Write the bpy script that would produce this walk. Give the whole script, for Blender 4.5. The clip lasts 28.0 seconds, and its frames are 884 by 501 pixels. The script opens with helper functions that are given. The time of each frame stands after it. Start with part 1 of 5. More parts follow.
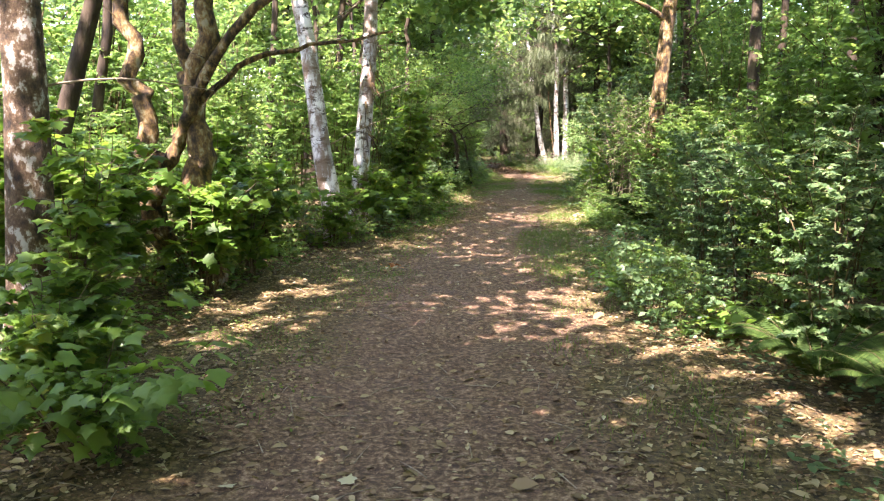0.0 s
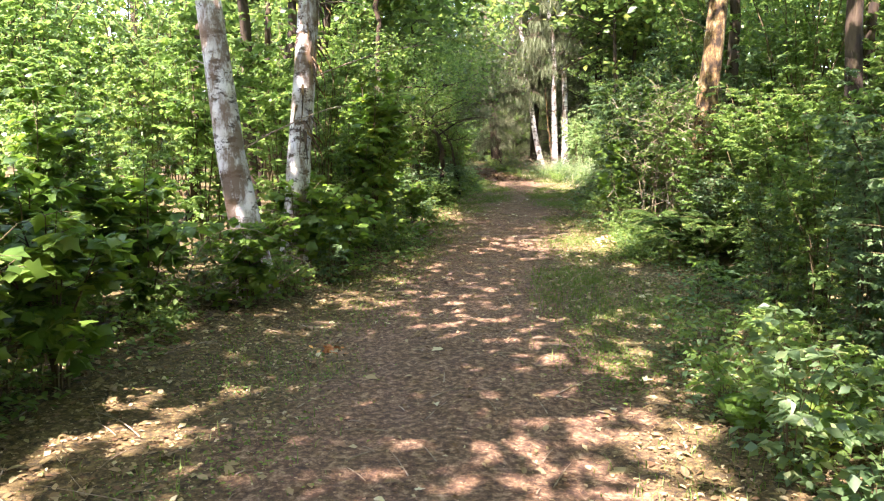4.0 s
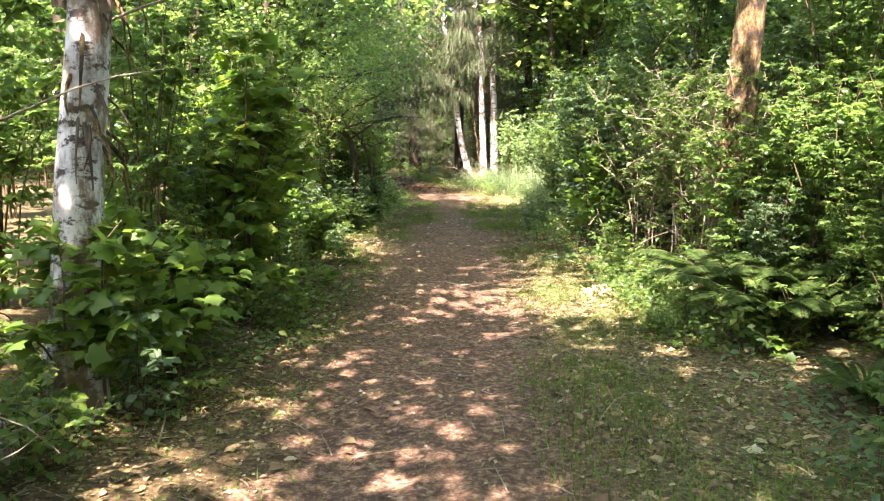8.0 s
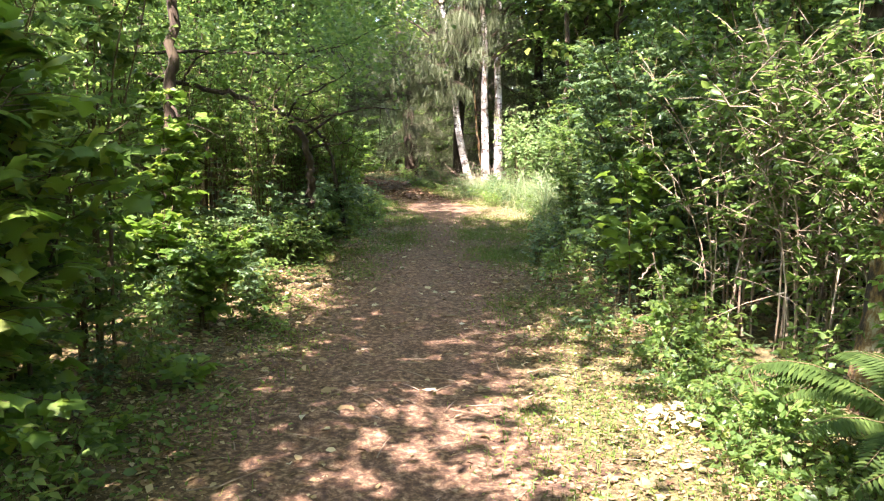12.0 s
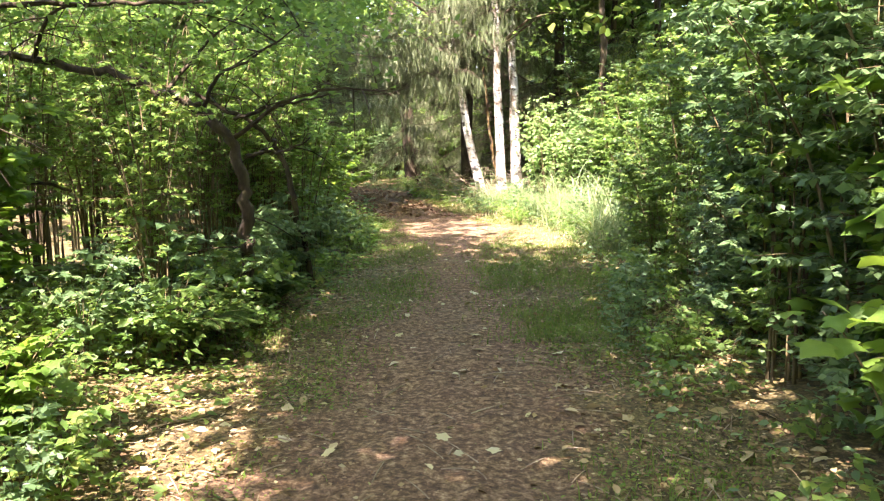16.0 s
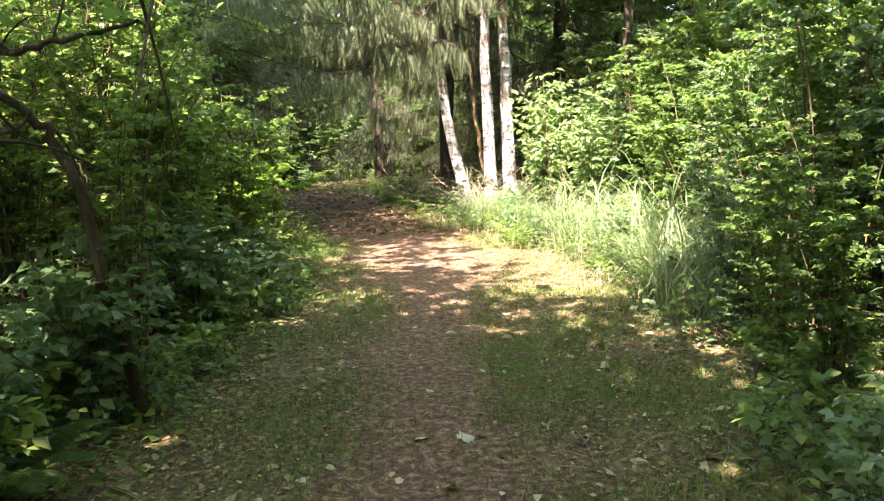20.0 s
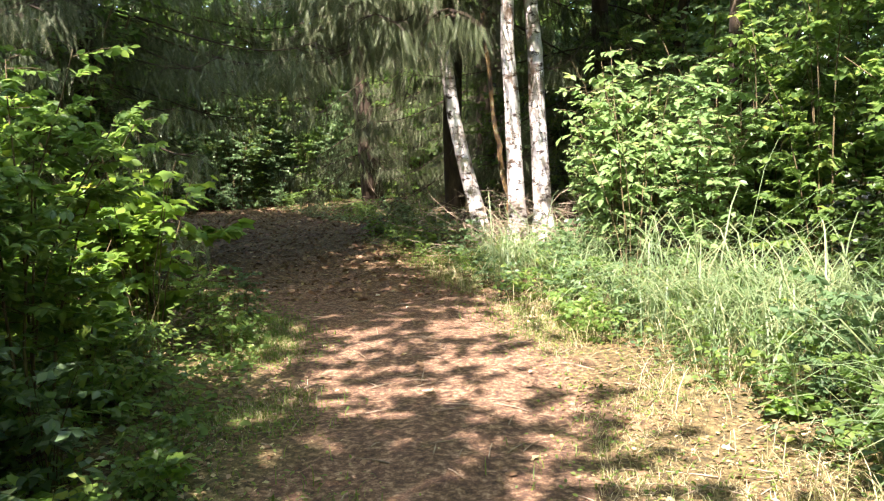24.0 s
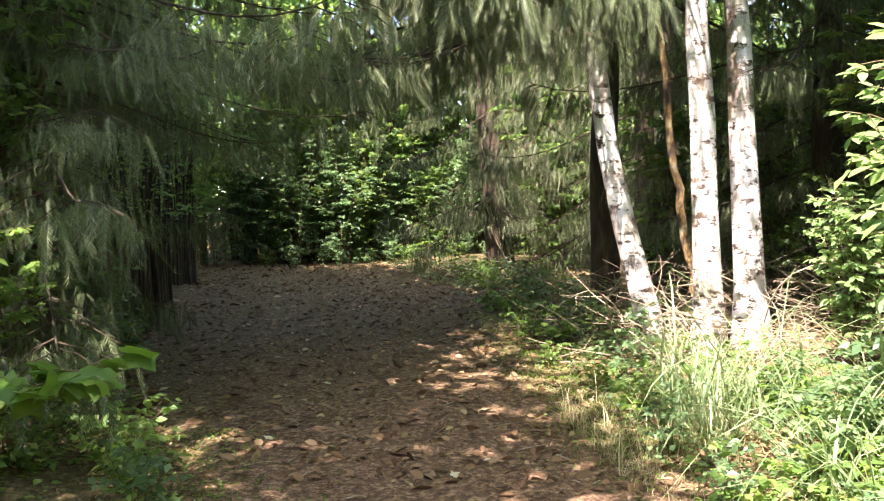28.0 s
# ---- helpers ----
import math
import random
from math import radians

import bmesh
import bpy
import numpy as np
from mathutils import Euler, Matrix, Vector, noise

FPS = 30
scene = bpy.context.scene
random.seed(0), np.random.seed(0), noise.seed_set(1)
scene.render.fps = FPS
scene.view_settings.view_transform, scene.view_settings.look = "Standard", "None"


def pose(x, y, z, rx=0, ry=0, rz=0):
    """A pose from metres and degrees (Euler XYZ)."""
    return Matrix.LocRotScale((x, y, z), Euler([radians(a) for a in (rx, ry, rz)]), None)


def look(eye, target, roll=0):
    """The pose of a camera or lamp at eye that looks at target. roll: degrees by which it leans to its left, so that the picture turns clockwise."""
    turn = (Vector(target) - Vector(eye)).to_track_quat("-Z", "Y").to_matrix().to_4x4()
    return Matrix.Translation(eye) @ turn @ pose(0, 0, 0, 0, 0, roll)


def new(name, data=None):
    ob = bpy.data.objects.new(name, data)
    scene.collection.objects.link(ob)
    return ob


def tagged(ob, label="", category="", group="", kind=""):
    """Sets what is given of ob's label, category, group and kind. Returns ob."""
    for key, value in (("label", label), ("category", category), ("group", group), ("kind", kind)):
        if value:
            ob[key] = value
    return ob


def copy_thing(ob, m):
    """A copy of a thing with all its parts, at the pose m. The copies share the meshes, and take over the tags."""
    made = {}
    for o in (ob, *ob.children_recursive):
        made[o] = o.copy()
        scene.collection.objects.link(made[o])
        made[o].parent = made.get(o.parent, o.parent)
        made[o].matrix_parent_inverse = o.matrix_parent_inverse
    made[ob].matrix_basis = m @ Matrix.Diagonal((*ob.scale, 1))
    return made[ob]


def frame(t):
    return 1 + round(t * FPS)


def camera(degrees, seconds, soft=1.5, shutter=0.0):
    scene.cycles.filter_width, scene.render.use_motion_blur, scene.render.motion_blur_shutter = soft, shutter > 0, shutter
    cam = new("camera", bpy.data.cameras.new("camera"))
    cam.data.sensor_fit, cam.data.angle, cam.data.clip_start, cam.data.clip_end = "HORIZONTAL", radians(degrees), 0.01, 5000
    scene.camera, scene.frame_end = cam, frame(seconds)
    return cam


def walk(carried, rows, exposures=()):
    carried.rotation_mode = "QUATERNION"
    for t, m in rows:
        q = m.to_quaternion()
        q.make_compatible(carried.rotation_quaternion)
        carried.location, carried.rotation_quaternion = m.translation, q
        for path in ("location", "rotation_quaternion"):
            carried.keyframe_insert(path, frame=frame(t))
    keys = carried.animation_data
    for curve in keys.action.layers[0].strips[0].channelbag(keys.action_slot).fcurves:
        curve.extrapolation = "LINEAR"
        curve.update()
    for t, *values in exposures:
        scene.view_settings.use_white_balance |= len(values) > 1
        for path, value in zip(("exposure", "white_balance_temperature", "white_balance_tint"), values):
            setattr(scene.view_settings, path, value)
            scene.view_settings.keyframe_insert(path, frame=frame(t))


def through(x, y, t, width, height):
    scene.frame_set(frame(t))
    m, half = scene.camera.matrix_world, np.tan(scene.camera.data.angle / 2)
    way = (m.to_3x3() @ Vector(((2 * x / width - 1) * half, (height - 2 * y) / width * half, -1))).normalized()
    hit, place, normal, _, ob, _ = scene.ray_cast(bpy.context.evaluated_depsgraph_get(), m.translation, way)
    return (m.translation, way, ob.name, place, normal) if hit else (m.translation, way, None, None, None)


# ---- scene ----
cam = camera(58.0, 28.0, soft=1.2)

# The walk: seconds, eye, point looked at, roll.
PATH = [
    (0, (0.870, 0.905, 1.726), (0.600, 2.864, 1.430), 0.6),
    (0.5, (0.795, 1.492, 1.701), (0.522, 3.451, 1.403), 0.5),
    (1, (0.753, 2.033, 1.704), (0.486, 3.994, 1.412), 0.6),
    (1.5, (0.700, 2.596, 1.667), (0.428, 4.556, 1.377), 0.7),
    (2, (0.641, 3.153, 1.646), (0.401, 5.118, 1.358), 0.6),
    (2.5, (0.605, 3.610, 1.663), (0.364, 5.574, 1.374), 0.5),
    (4.5, (0.369, 5.580, 1.622), (0.127, 7.545, 1.342), -0.2),
    (5, (0.277, 6.096, 1.630), (0.073, 8.070, 1.378), -0.2),
    (5.5, (0.210, 6.637, 1.586), (0.099, 8.622, 1.363), -0.5),
    (6, (0.130, 7.167, 1.582), (0.023, 9.151, 1.359), -0.4),
    (6.5, (0.035, 7.692, 1.610), (-0.008, 9.673, 1.342), 0.0),
    (7, (-0.008, 8.187, 1.629), (-0.038, 10.169, 1.358), 0.1),
    (8, (-0.074, 9.190, 1.592), (-0.104, 11.171, 1.322), 0.1),
    (9, (-0.049, 10.140, 1.580), (-0.083, 12.123, 1.316), 0.2),
    (10, (0.070, 11.119, 1.593), (0.035, 13.101, 1.327), 0.2),
    (11, (0.218, 12.066, 1.592), (0.192, 14.049, 1.327), 0.3),
    (12, (0.221, 12.970, 1.597), (0.176, 14.951, 1.327), 0.8),
    (12.5, (0.137, 13.437, 1.588), (0.090, 15.419, 1.319), 0.7),
    (14.5, (0.165, 15.735, 1.550), (0.106, 17.717, 1.284), -1.0),
    (15, (0.138, 16.341, 1.560), (0.081, 18.323, 1.293), -1.0),
    (16, (0.009, 17.414, 1.564), (-0.048, 19.396, 1.302), -0.9),
    (17, (-0.083, 18.484, 1.540), (-0.141, 20.466, 1.278), -1.1),
    (18, (-0.120, 19.562, 1.488), (-0.175, 21.544, 1.225), -1.0),
    (19, (-0.043, 20.642, 1.507), (-0.081, 22.624, 1.241), -1.3),
    (20, (0.022, 21.816, 1.527), (0.012, 23.797, 1.253), -1.3),
    (20.5, (0.029, 22.431, 1.519), (0.021, 24.412, 1.247), -1.3),
    (22.5, (-0.065, 24.730, 1.522), (-0.056, 26.713, 1.262), -1.9),
    (23, (-0.138, 25.378, 1.558), (-0.123, 27.360, 1.295), -2.3),
    (24, (-0.176, 26.549, 1.558), (-0.174, 28.533, 1.312), -1.9),
    (25, (-0.092, 27.528, 1.597), (-0.195, 29.512, 1.367), -1.7),
    (26, (-0.046, 28.578, 1.615), (-0.187, 30.562, 1.402), -1.8),
    (27, (-0.084, 29.698, 1.579), (-0.281, 31.681, 1.410), -1.4),
    (27.5, (-0.121, 30.244, 1.589), (-0.381, 32.223, 1.469), -1.4),
    (28, (-0.133, 30.807, 1.573), (-0.488, 32.771, 1.449), -1.4),
]
walk(cam, [(t, look(eye, target, roll)) for t, eye, target, roll in PATH],
     [(0, 3.15, 6500, 33), (5, 3.2, 6650, 33), (8, 3.3, 6700, 33), (12, 3.2, 6500, 34), (15, 3.58, 6800, 30), (18, 3.58, 6900, 31), (21, 3.18, 6800, 29), (24, 2.75, 6600, 27), (26, 2.75, 6400, 27), (28, 3.22, 6600, 28)])


# ---- world, sun, exposure ----
SUN_AZ, SUN_EL = radians(203), radians(57)
world = bpy.data.worlds.new("world")
scene.world = world
world.use_nodes = True
wn = world.node_tree.nodes
sky = wn.new("ShaderNodeTexSky")
sky.sky_type = "NISHITA"
sky.sun_disc = False
sky.sun_elevation = SUN_EL
sky.sun_rotation = SUN_AZ
wn["Background"].inputs[1].default_value = 0.15
world.node_tree.links.new(sky.outputs[0], wn["Background"].inputs[0])
sun = new("sun", bpy.data.lights.new("sun", "SUN"))
sun.data.energy = 4.1
sun.data.angle = radians(0.53)
sun.data.color = (1.0, 0.95, 0.86)
sun_from = Vector((math.sin(SUN_AZ) * math.cos(SUN_EL), math.cos(SUN_AZ) * math.cos(SUN_EL), math.sin(SUN_EL)))
sun.matrix_basis = look(sun_from * 60, (0, 0, 0))

rng = np.random.default_rng(7)


# ---- materials ----
def nodes_of(name):
    m = bpy.data.materials.new(name)
    m.use_nodes = True
    return m, m.node_tree.nodes, m.node_tree.links, m.node_tree.nodes["Principled BSDF"]


def ramp(n, stops):
    r = n.new("ShaderNodeValToRGB")
    e = r.color_ramp.elements
    while len(e) < len(stops):
        e.new(0.5)
    for el, (p, c) in zip(e, stops):
        el.position, el.color = p, (*c, 1)
    return r


def noise_tex(n, l, scale, detail=4, rough=0.6, coord="Object", stretch=None):
    tc = n.new("ShaderNodeTexCoord")
    t = n.new("ShaderNodeTexNoise")
    t.inputs["Scale"].default_value, t.inputs["Detail"].default_value, t.inputs["Roughness"].default_value = scale, detail, rough
    if stretch:
        mp = n.new("ShaderNodeMapping")
        mp.inputs["Scale"].default_value = stretch
        l.new(tc.outputs[coord], mp.inputs["Vector"])
        l.new(mp.outputs[0], t.inputs["Vector"])
    else:
        l.new(tc.outputs[coord], t.inputs["Vector"])
    return t


def leaf_material(name, stops, gloss=0.45, through=0.55, spec=0.45):
    """Thin leaves: each leaf its own green, light passes through them."""
    m, n, l, b = nodes_of(name)
    geo = n.new("ShaderNodeNewGeometry")
    info = n.new("ShaderNodeObjectInfo")
    add = n.new("ShaderNodeMath")
    add.operation = "MULTIPLY_ADD"
    l.new(info.outputs["Random"], add.inputs[0])
    add.inputs[1].default_value = 0.22
    nz = noise_tex(n, l, 1.4, 2)
    mixf = n.new("ShaderNodeMath")
    mixf.operation = "MULTIPLY_ADD"
    mixf.inputs[1].default_value = 0.62
    l.new(geo.outputs["Random Per Island"], mixf.inputs[0])
    sub = n.new("ShaderNodeMath")
    sub.operation = "MULTIPLY"
    sub.inputs[1].default_value = 0.3
    l.new(nz.outputs[0], sub.inputs[0])
    l.new(sub.outputs[0], mixf.inputs[2])
    l.new(mixf.outputs[0], add.inputs[2])
    r = ramp(n, stops)
    l.new(add.outputs[0], r.inputs[0])
    l.new(r.outputs[0], b.inputs["Base Color"])
    b.inputs["Roughness"].default_value = gloss
    b.inputs["Specular IOR Level"].default_value = spec
    tr = n.new("ShaderNodeBsdfTranslucent")
    hsv = n.new("ShaderNodeHueSaturation")
    hsv.inputs["Hue"].default_value = 0.485
    hsv.inputs["Saturation"].default_value = 1.05
    hsv.inputs["Value"].default_value = 1.9
    l.new(r.outputs[0], hsv.inputs["Color"])
    l.new(hsv.outputs[0], tr.inputs[0])
    mx = n.new("ShaderNodeMixShader")
    mx.inputs[0].default_value = through
    l.new(b.outputs[0], mx.inputs[1])
    l.new(tr.outputs[0], mx.inputs[2])
    l.new(mx.outputs[0], n["Material Output"].inputs[0])
    return m


def bark_material(name, stops, scale=6, stretch=(1, 1, 0.25), bump=0.6, rough=0.9):
    m, n, l, b = nodes_of(name)
    t = noise_tex(n, l, scale, 6, 0.7, stretch=stretch)
    r = ramp(n, stops)
    l.new(t.outputs[0], r.inputs[0])
    l.new(r.outputs[0], b.inputs["Base Color"])
    b.inputs["Roughness"].default_value = rough
    f = noise_tex(n, l, scale * 5, 4, 0.7, stretch=stretch)
    bp = n.new("ShaderNodeBump")
    bp.inputs["Strength"].default_value = bump
    bp.inputs["Distance"].default_value = 0.02
    l.new(f.outputs[0], bp.inputs["Height"])
    l.new(bp.outputs[0], b.inputs["Normal"])
    return m


GREEN = leaf_material("leaf_green", [(0.0, (0.038, 0.076, 0.02)), (0.45, (0.084, 0.158, 0.04)), (0.8, (0.142, 0.226, 0.056)), (1.0, (0.25, 0.275, 0.07))], 0.42, 0.55, 0.5)
PALE = leaf_material("leaf_pale", [(0.0, (0.08, 0.15, 0.055)), (0.5, (0.14, 0.24, 0.085)), (0.85, (0.2, 0.3, 0.11)), (1.0, (0.27, 0.33, 0.12))], 0.4, 0.45)
LIGHT = leaf_material("leaf_yellow_green", [(0.0, (0.05, 0.108, 0.022)), (0.45, (0.1, 0.185, 0.042)), (0.8, (0.15, 0.245, 0.058)), (1.0, (0.24, 0.295, 0.075))], 0.45, 0.5)
# Blue-green leaves; the base also holds extra blue for the sky's sheen.
BLUE = leaf_material("leaf_blue_green", [(0.0, (0.04, 0.08, 0.034)), (0.5, (0.09, 0.16, 0.066)), (0.85, (0.15, 0.23, 0.096)), (1.0, (0.23, 0.275, 0.11))], 0.42, 0.45, 0.45)
BROAD = leaf_material("leaf_broad", [(0.0, (0.0443, 0.105, 0.0154)), (0.5, (0.0974, 0.189, 0.0277)), (0.85, (0.16, 0.252, 0.0385)), (1.0, (0.248, 0.28, 0.0462))], 0.5, 0.45)
NEEDLE = leaf_material("needles", [(0.0, (0.025, 0.036, 0.012)), (0.5, (0.062, 0.084, 0.032)), (0.85, (0.15, 0.18, 0.09)), (1.0, (0.36, 0.34, 0.22))], 0.6, 0.16, 0.3)
FERN = leaf_material("fern_green", [(0.0, (0.02, 0.044, 0.009)), (0.5, (0.042, 0.08, 0.017)), (1.0, (0.09, 0.14, 0.03))], 0.7, 0.3, 0.15)
GRASS = leaf_material("grass_green", [(0.0, (0.04, 0.085, 0.013)), (0.5, (0.08, 0.145, 0.022)), (0.9, (0.14, 0.19, 0.035)), (1.0, (0.3, 0.27, 0.09))], 0.55, 0.4)
STRAW = leaf_material("tall_grass_green", [(0.0, (0.075, 0.135, 0.055)), (0.5, (0.14, 0.215, 0.095)), (0.85, (0.23, 0.285, 0.14)), (1.0, (0.45, 0.4, 0.22))], 0.5, 0.4)
LITTER = leaf_material("dead_leaves", [(0.0, (0.045, 0.024, 0.01)), (0.35, (0.11, 0.061, 0.029)), (0.62, (0.2, 0.122, 0.064)), (0.85, (0.28, 0.19, 0.11)), (1.0, (0.42, 0.33, 0.2))], 0.75, 0.08, 0.3)
OLD_LEAVES = leaf_material("old_yellowed_leaves", [(0.0, (0.08, 0.048, 0.016)), (0.3, (0.18, 0.118, 0.05)), (0.65, (0.31, 0.235, 0.11)), (0.9, (0.45, 0.38, 0.21)), (1.0, (0.28, 0.31, 0.09))], 0.65, 0.08)
NEEDLE_LITTER = leaf_material("fallen_needles", [(0.0, (0.035, 0.017, 0.009)), (0.5, (0.09, 0.045, 0.022)), (1.0, (0.17, 0.1, 0.05))], 0.8, 0.0, 0.2)
DRYGRASS = leaf_material("dry_grass", [(0.0, (0.12, 0.15, 0.05)), (0.35, (0.3, 0.28, 0.13)), (0.7, (0.5, 0.44, 0.26)), (1.0, (0.66, 0.6, 0.4))], 0.6, 0.3)
PALE_LEAF = leaf_material("pale_fallen_leaf", [(0.0, (0.32, 0.27, 0.14)), (0.6, (0.45, 0.42, 0.27)), (1.0, (0.5, 0.4, 0.1))], 0.7, 0.1)
ORANGE_LEAF = leaf_material("orange_fallen_leaf", [(0.0, (0.16, 0.04, 0.015)), (0.5, (0.42, 0.16, 0.04)), (1.0, (0.55, 0.32, 0.12))], 0.6, 0.1)
BARK = bark_material("brown_bark", [(0.3, (0.035, 0.024, 0.016)), (0.5, (0.1, 0.07, 0.045)), (0.72, (0.19, 0.15, 0.1))])
DARK_BARK = bark_material("dark_bark", [(0.32, (0.016, 0.01, 0.006)), (0.52, (0.05, 0.033, 0.017)), (0.72, (0.11, 0.085, 0.045))], 9)
MOSSY = bark_material("mossy_bark", [(0.38, (0.025, 0.017, 0.009)), (0.47, (0.09, 0.054, 0.024)), (0.55, (0.22, 0.135, 0.042)), (0.62, (0.32, 0.28, 0.16)), (0.72, (0.36, 0.33, 0.25))], 11, (1, 1, 0.6), 1.0)
LICHEN = bark_material("lichen_bark", [(0.36, (0.02, 0.014, 0.009)), (0.5, (0.1, 0.062, 0.03)), (0.55, (0.17, 0.12, 0.07)), (0.58, (0.38, 0.36, 0.3)), (0.75, (0.42, 0.4, 0.34))], 11, (1, 1, 0.7), 0.9)
STEM = bark_material("green_brown_stem", [(0.3, (0.05, 0.036, 0.016)), (0.5, (0.12, 0.09, 0.038)), (0.7, (0.21, 0.175, 0.085))], 10)
DEAD = bark_material("dry_twigs", [(0.3, (0.13, 0.095, 0.06)), (0.5, (0.26, 0.2, 0.13)), (0.7, (0.45, 0.39, 0.28))], 10)


def birch_material(name, moss_from, moss_to):
    m, n, l, b = nodes_of(name)
    base = noise_tex(n, l, 2.2, 5, 0.65)
    r0 = ramp(n, [(0.3, (0.22, 0.17, 0.12)), (0.42, (0.5, 0.46, 0.4)), (0.55, (0.72, 0.7, 0.65)), (0.8, (0.82, 0.81, 0.78))])
    l.new(base.outputs[0], r0.inputs[0])
    marks = noise_tex(n, l, 6.5, 7, 0.75, stretch=(1.0, 1.0, 1.9))
    r1 = ramp(n, [(0.52, (0, 0, 0)), (0.58, (1, 1, 1))])
    l.new(marks.outputs[0], r1.inputs[0])
    mx = n.new("ShaderNodeMixRGB")
    l.new(r1.outputs[0], mx.inputs[0])
    l.new(r0.outputs[0], mx.inputs[1])
    mx.inputs[2].default_value = (0.05, 0.035, 0.025, 1)
    moss = noise_tex(n, l, 3.4, 7, 0.78, stretch=(1, 1, 0.4))
    r2 = ramp(n, [(moss_from, (0, 0, 0)), (moss_to, (0.9, 0.9, 0.9))])
    l.new(moss.outputs[0], r2.inputs[0])
    mx2 = n.new("ShaderNodeMixRGB")
    l.new(r2.outputs[0], mx2.inputs[0])
    l.new(mx.outputs[0], mx2.inputs[1])
    mx2.inputs[2].default_value = (0.15, 0.09, 0.045, 1)
    l.new(mx2.outputs[0], b.inputs["Base Color"])
    b.inputs["Roughness"].default_value = 0.75
    bp = n.new("ShaderNodeBump")
    bp.inputs["Strength"].default_value = 0.5
    bp.inputs["Distance"].default_value = 0.015
    l.new(marks.outputs[0], bp.inputs["Height"])
    l.new(bp.outputs[0], b.inputs["Normal"])
    return m


BIRCH = birch_material("birch_bark", 0.51, 0.6)
MOSSY_BIRCH = birch_material("mossy_birch_bark", 0.45, 0.55)


def ground_material():
    m, n, l, b = nodes_of("trail_soil")
    big = noise_tex(n, l, 0.9, 5, 0.65)
    fine = noise_tex(n, l, 22, 8, 0.75)
    soil = ramp(n, [(0.36, (0.036, 0.018, 0.009)), (0.48, (0.105, 0.057, 0.03)), (0.56, (0.215, 0.13, 0.07)), (0.66, (0.42, 0.29, 0.18))])
    l.new(fine.outputs[0], soil.inputs[0])
    floor_c = ramp(n, [(0.38, (0.022, 0.015, 0.005)), (0.5, (0.085, 0.058, 0.018)), (0.66, (0.23, 0.17, 0.065))])
    l.new(fine.outputs[0], floor_c.inputs[0])
    at = n.new("ShaderNodeAttribute")
    at.attribute_name = "trail"
    mx = n.new("ShaderNodeMixRGB")
    l.new(at.outputs["Fac"], mx.inputs[0])
    l.new(floor_c.outputs[0], mx.inputs[1])
    l.new(soil.outputs[0], mx.inputs[2])
    ag = n.new("ShaderNodeAttribute")
    ag.attribute_name = "grassy"
    gm = n.new("ShaderNodeMath")
    gm.operation = "MULTIPLY"
    gr = ramp(n, [(0.3, (0.15, 0.15, 0.15)), (0.6, (0.85, 0.85, 0.85))])
    l.new(big.outputs[0], gr.inputs[0])
    l.new(ag.outputs["Fac"], gm.inputs[0])
    l.new(gr.outputs[0], gm.inputs[1])
    mx2 = n.new("ShaderNodeMixRGB")
    l.new(gm.outputs[0], mx2.inputs[0])
    l.new(mx.outputs[0], mx2.inputs[1])
    turf = ramp(n, [(0.36, (0.03, 0.034, 0.009)), (0.5, (0.095, 0.085, 0.027)), (0.66, (0.34, 0.28, 0.13))])
    l.new(fine.outputs[0], turf.inputs[0])
    l.new(turf.outputs[0], mx2.inputs[2])
    l.new(mx2.outputs[0], b.inputs["Base Color"])
    b.inputs["Roughness"].default_value = 0.95
    bp = n.new("ShaderNodeBump")
    bp.inputs["Strength"].default_value = 0.55
    bp.inputs["Distance"].default_value = 0.03
    l.new(fine.outputs[0], bp.inputs["Height"])
    l.new(bp.outputs[0], b.inputs["Normal"])
    return m


SOIL = ground_material()


# ---- mesh helpers ----
def mesh(name, verts, faces, mat=None):
    """A mesh from an array of points and an array of faces that all have the same number of corners."""
    me = bpy.data.meshes.new(name)
    verts, faces = np.asarray(verts, np.float32), np.asarray(faces, np.int32)
    me.vertices.add(len(verts))
    me.vertices.foreach_set("co", verts.ravel())
    me.loops.add(faces.size)
    me.loops.foreach_set("vertex_index", faces.ravel())
    me.polygons.add(len(faces))
    me.polygons.foreach_set("loop_start", np.arange(len(faces), dtype=np.int32) * faces.shape[1])
    me.update(calc_edges=True)
    me.validate()
    if mat:
        me.materials.append(mat)
    return me


def part(name, me, parent, label=""):
    ob = new(name, me)
    ob.parent = parent
    return tagged(ob, label)


def thing(name, label, category, group="", at=(0, 0, 0)):
    ob = new(name)
    ob.empty_display_size = 0.2
    ob.location = at
    return tagged(ob, label, category, group)


def unit(v):
    v = np.asarray(v, float)
    return v / (np.linalg.norm(v, axis=-1, keepdims=True) + 1e-9)


OVAL = (np.array([(0, 0, 0), (.26, .28, .05), (.24, .62, .03), (0, 1, -.12), (-.24, .62, .03), (-.26, .28, .05)]), np.array([(0, 1, 2, 3), (0, 3, 4, 5)]))
DIAMOND = (np.array([(0, 0, 0), (.34, .45, .06), (0, 1, -.1), (-.34, .45, .06)]), np.array([(0, 1, 2), (0, 2, 3)]))
LANCE = (np.array([(0, 0, 0), (.13, .35, .03), (0, 1, -.15), (-.13, .35, .03)]), np.array([(0, 1, 2), (0, 2, 3)]))
_lob = [(0, 0), (.2, -.08), (.42, .08), (.36, .26), (.62, .42), (.36, .56), (.26, .62), (0, 1), (-.26, .62), (-.36, .56), (-.62, .42), (-.36, .26), (-.42, .08), (-.2, -.08)]
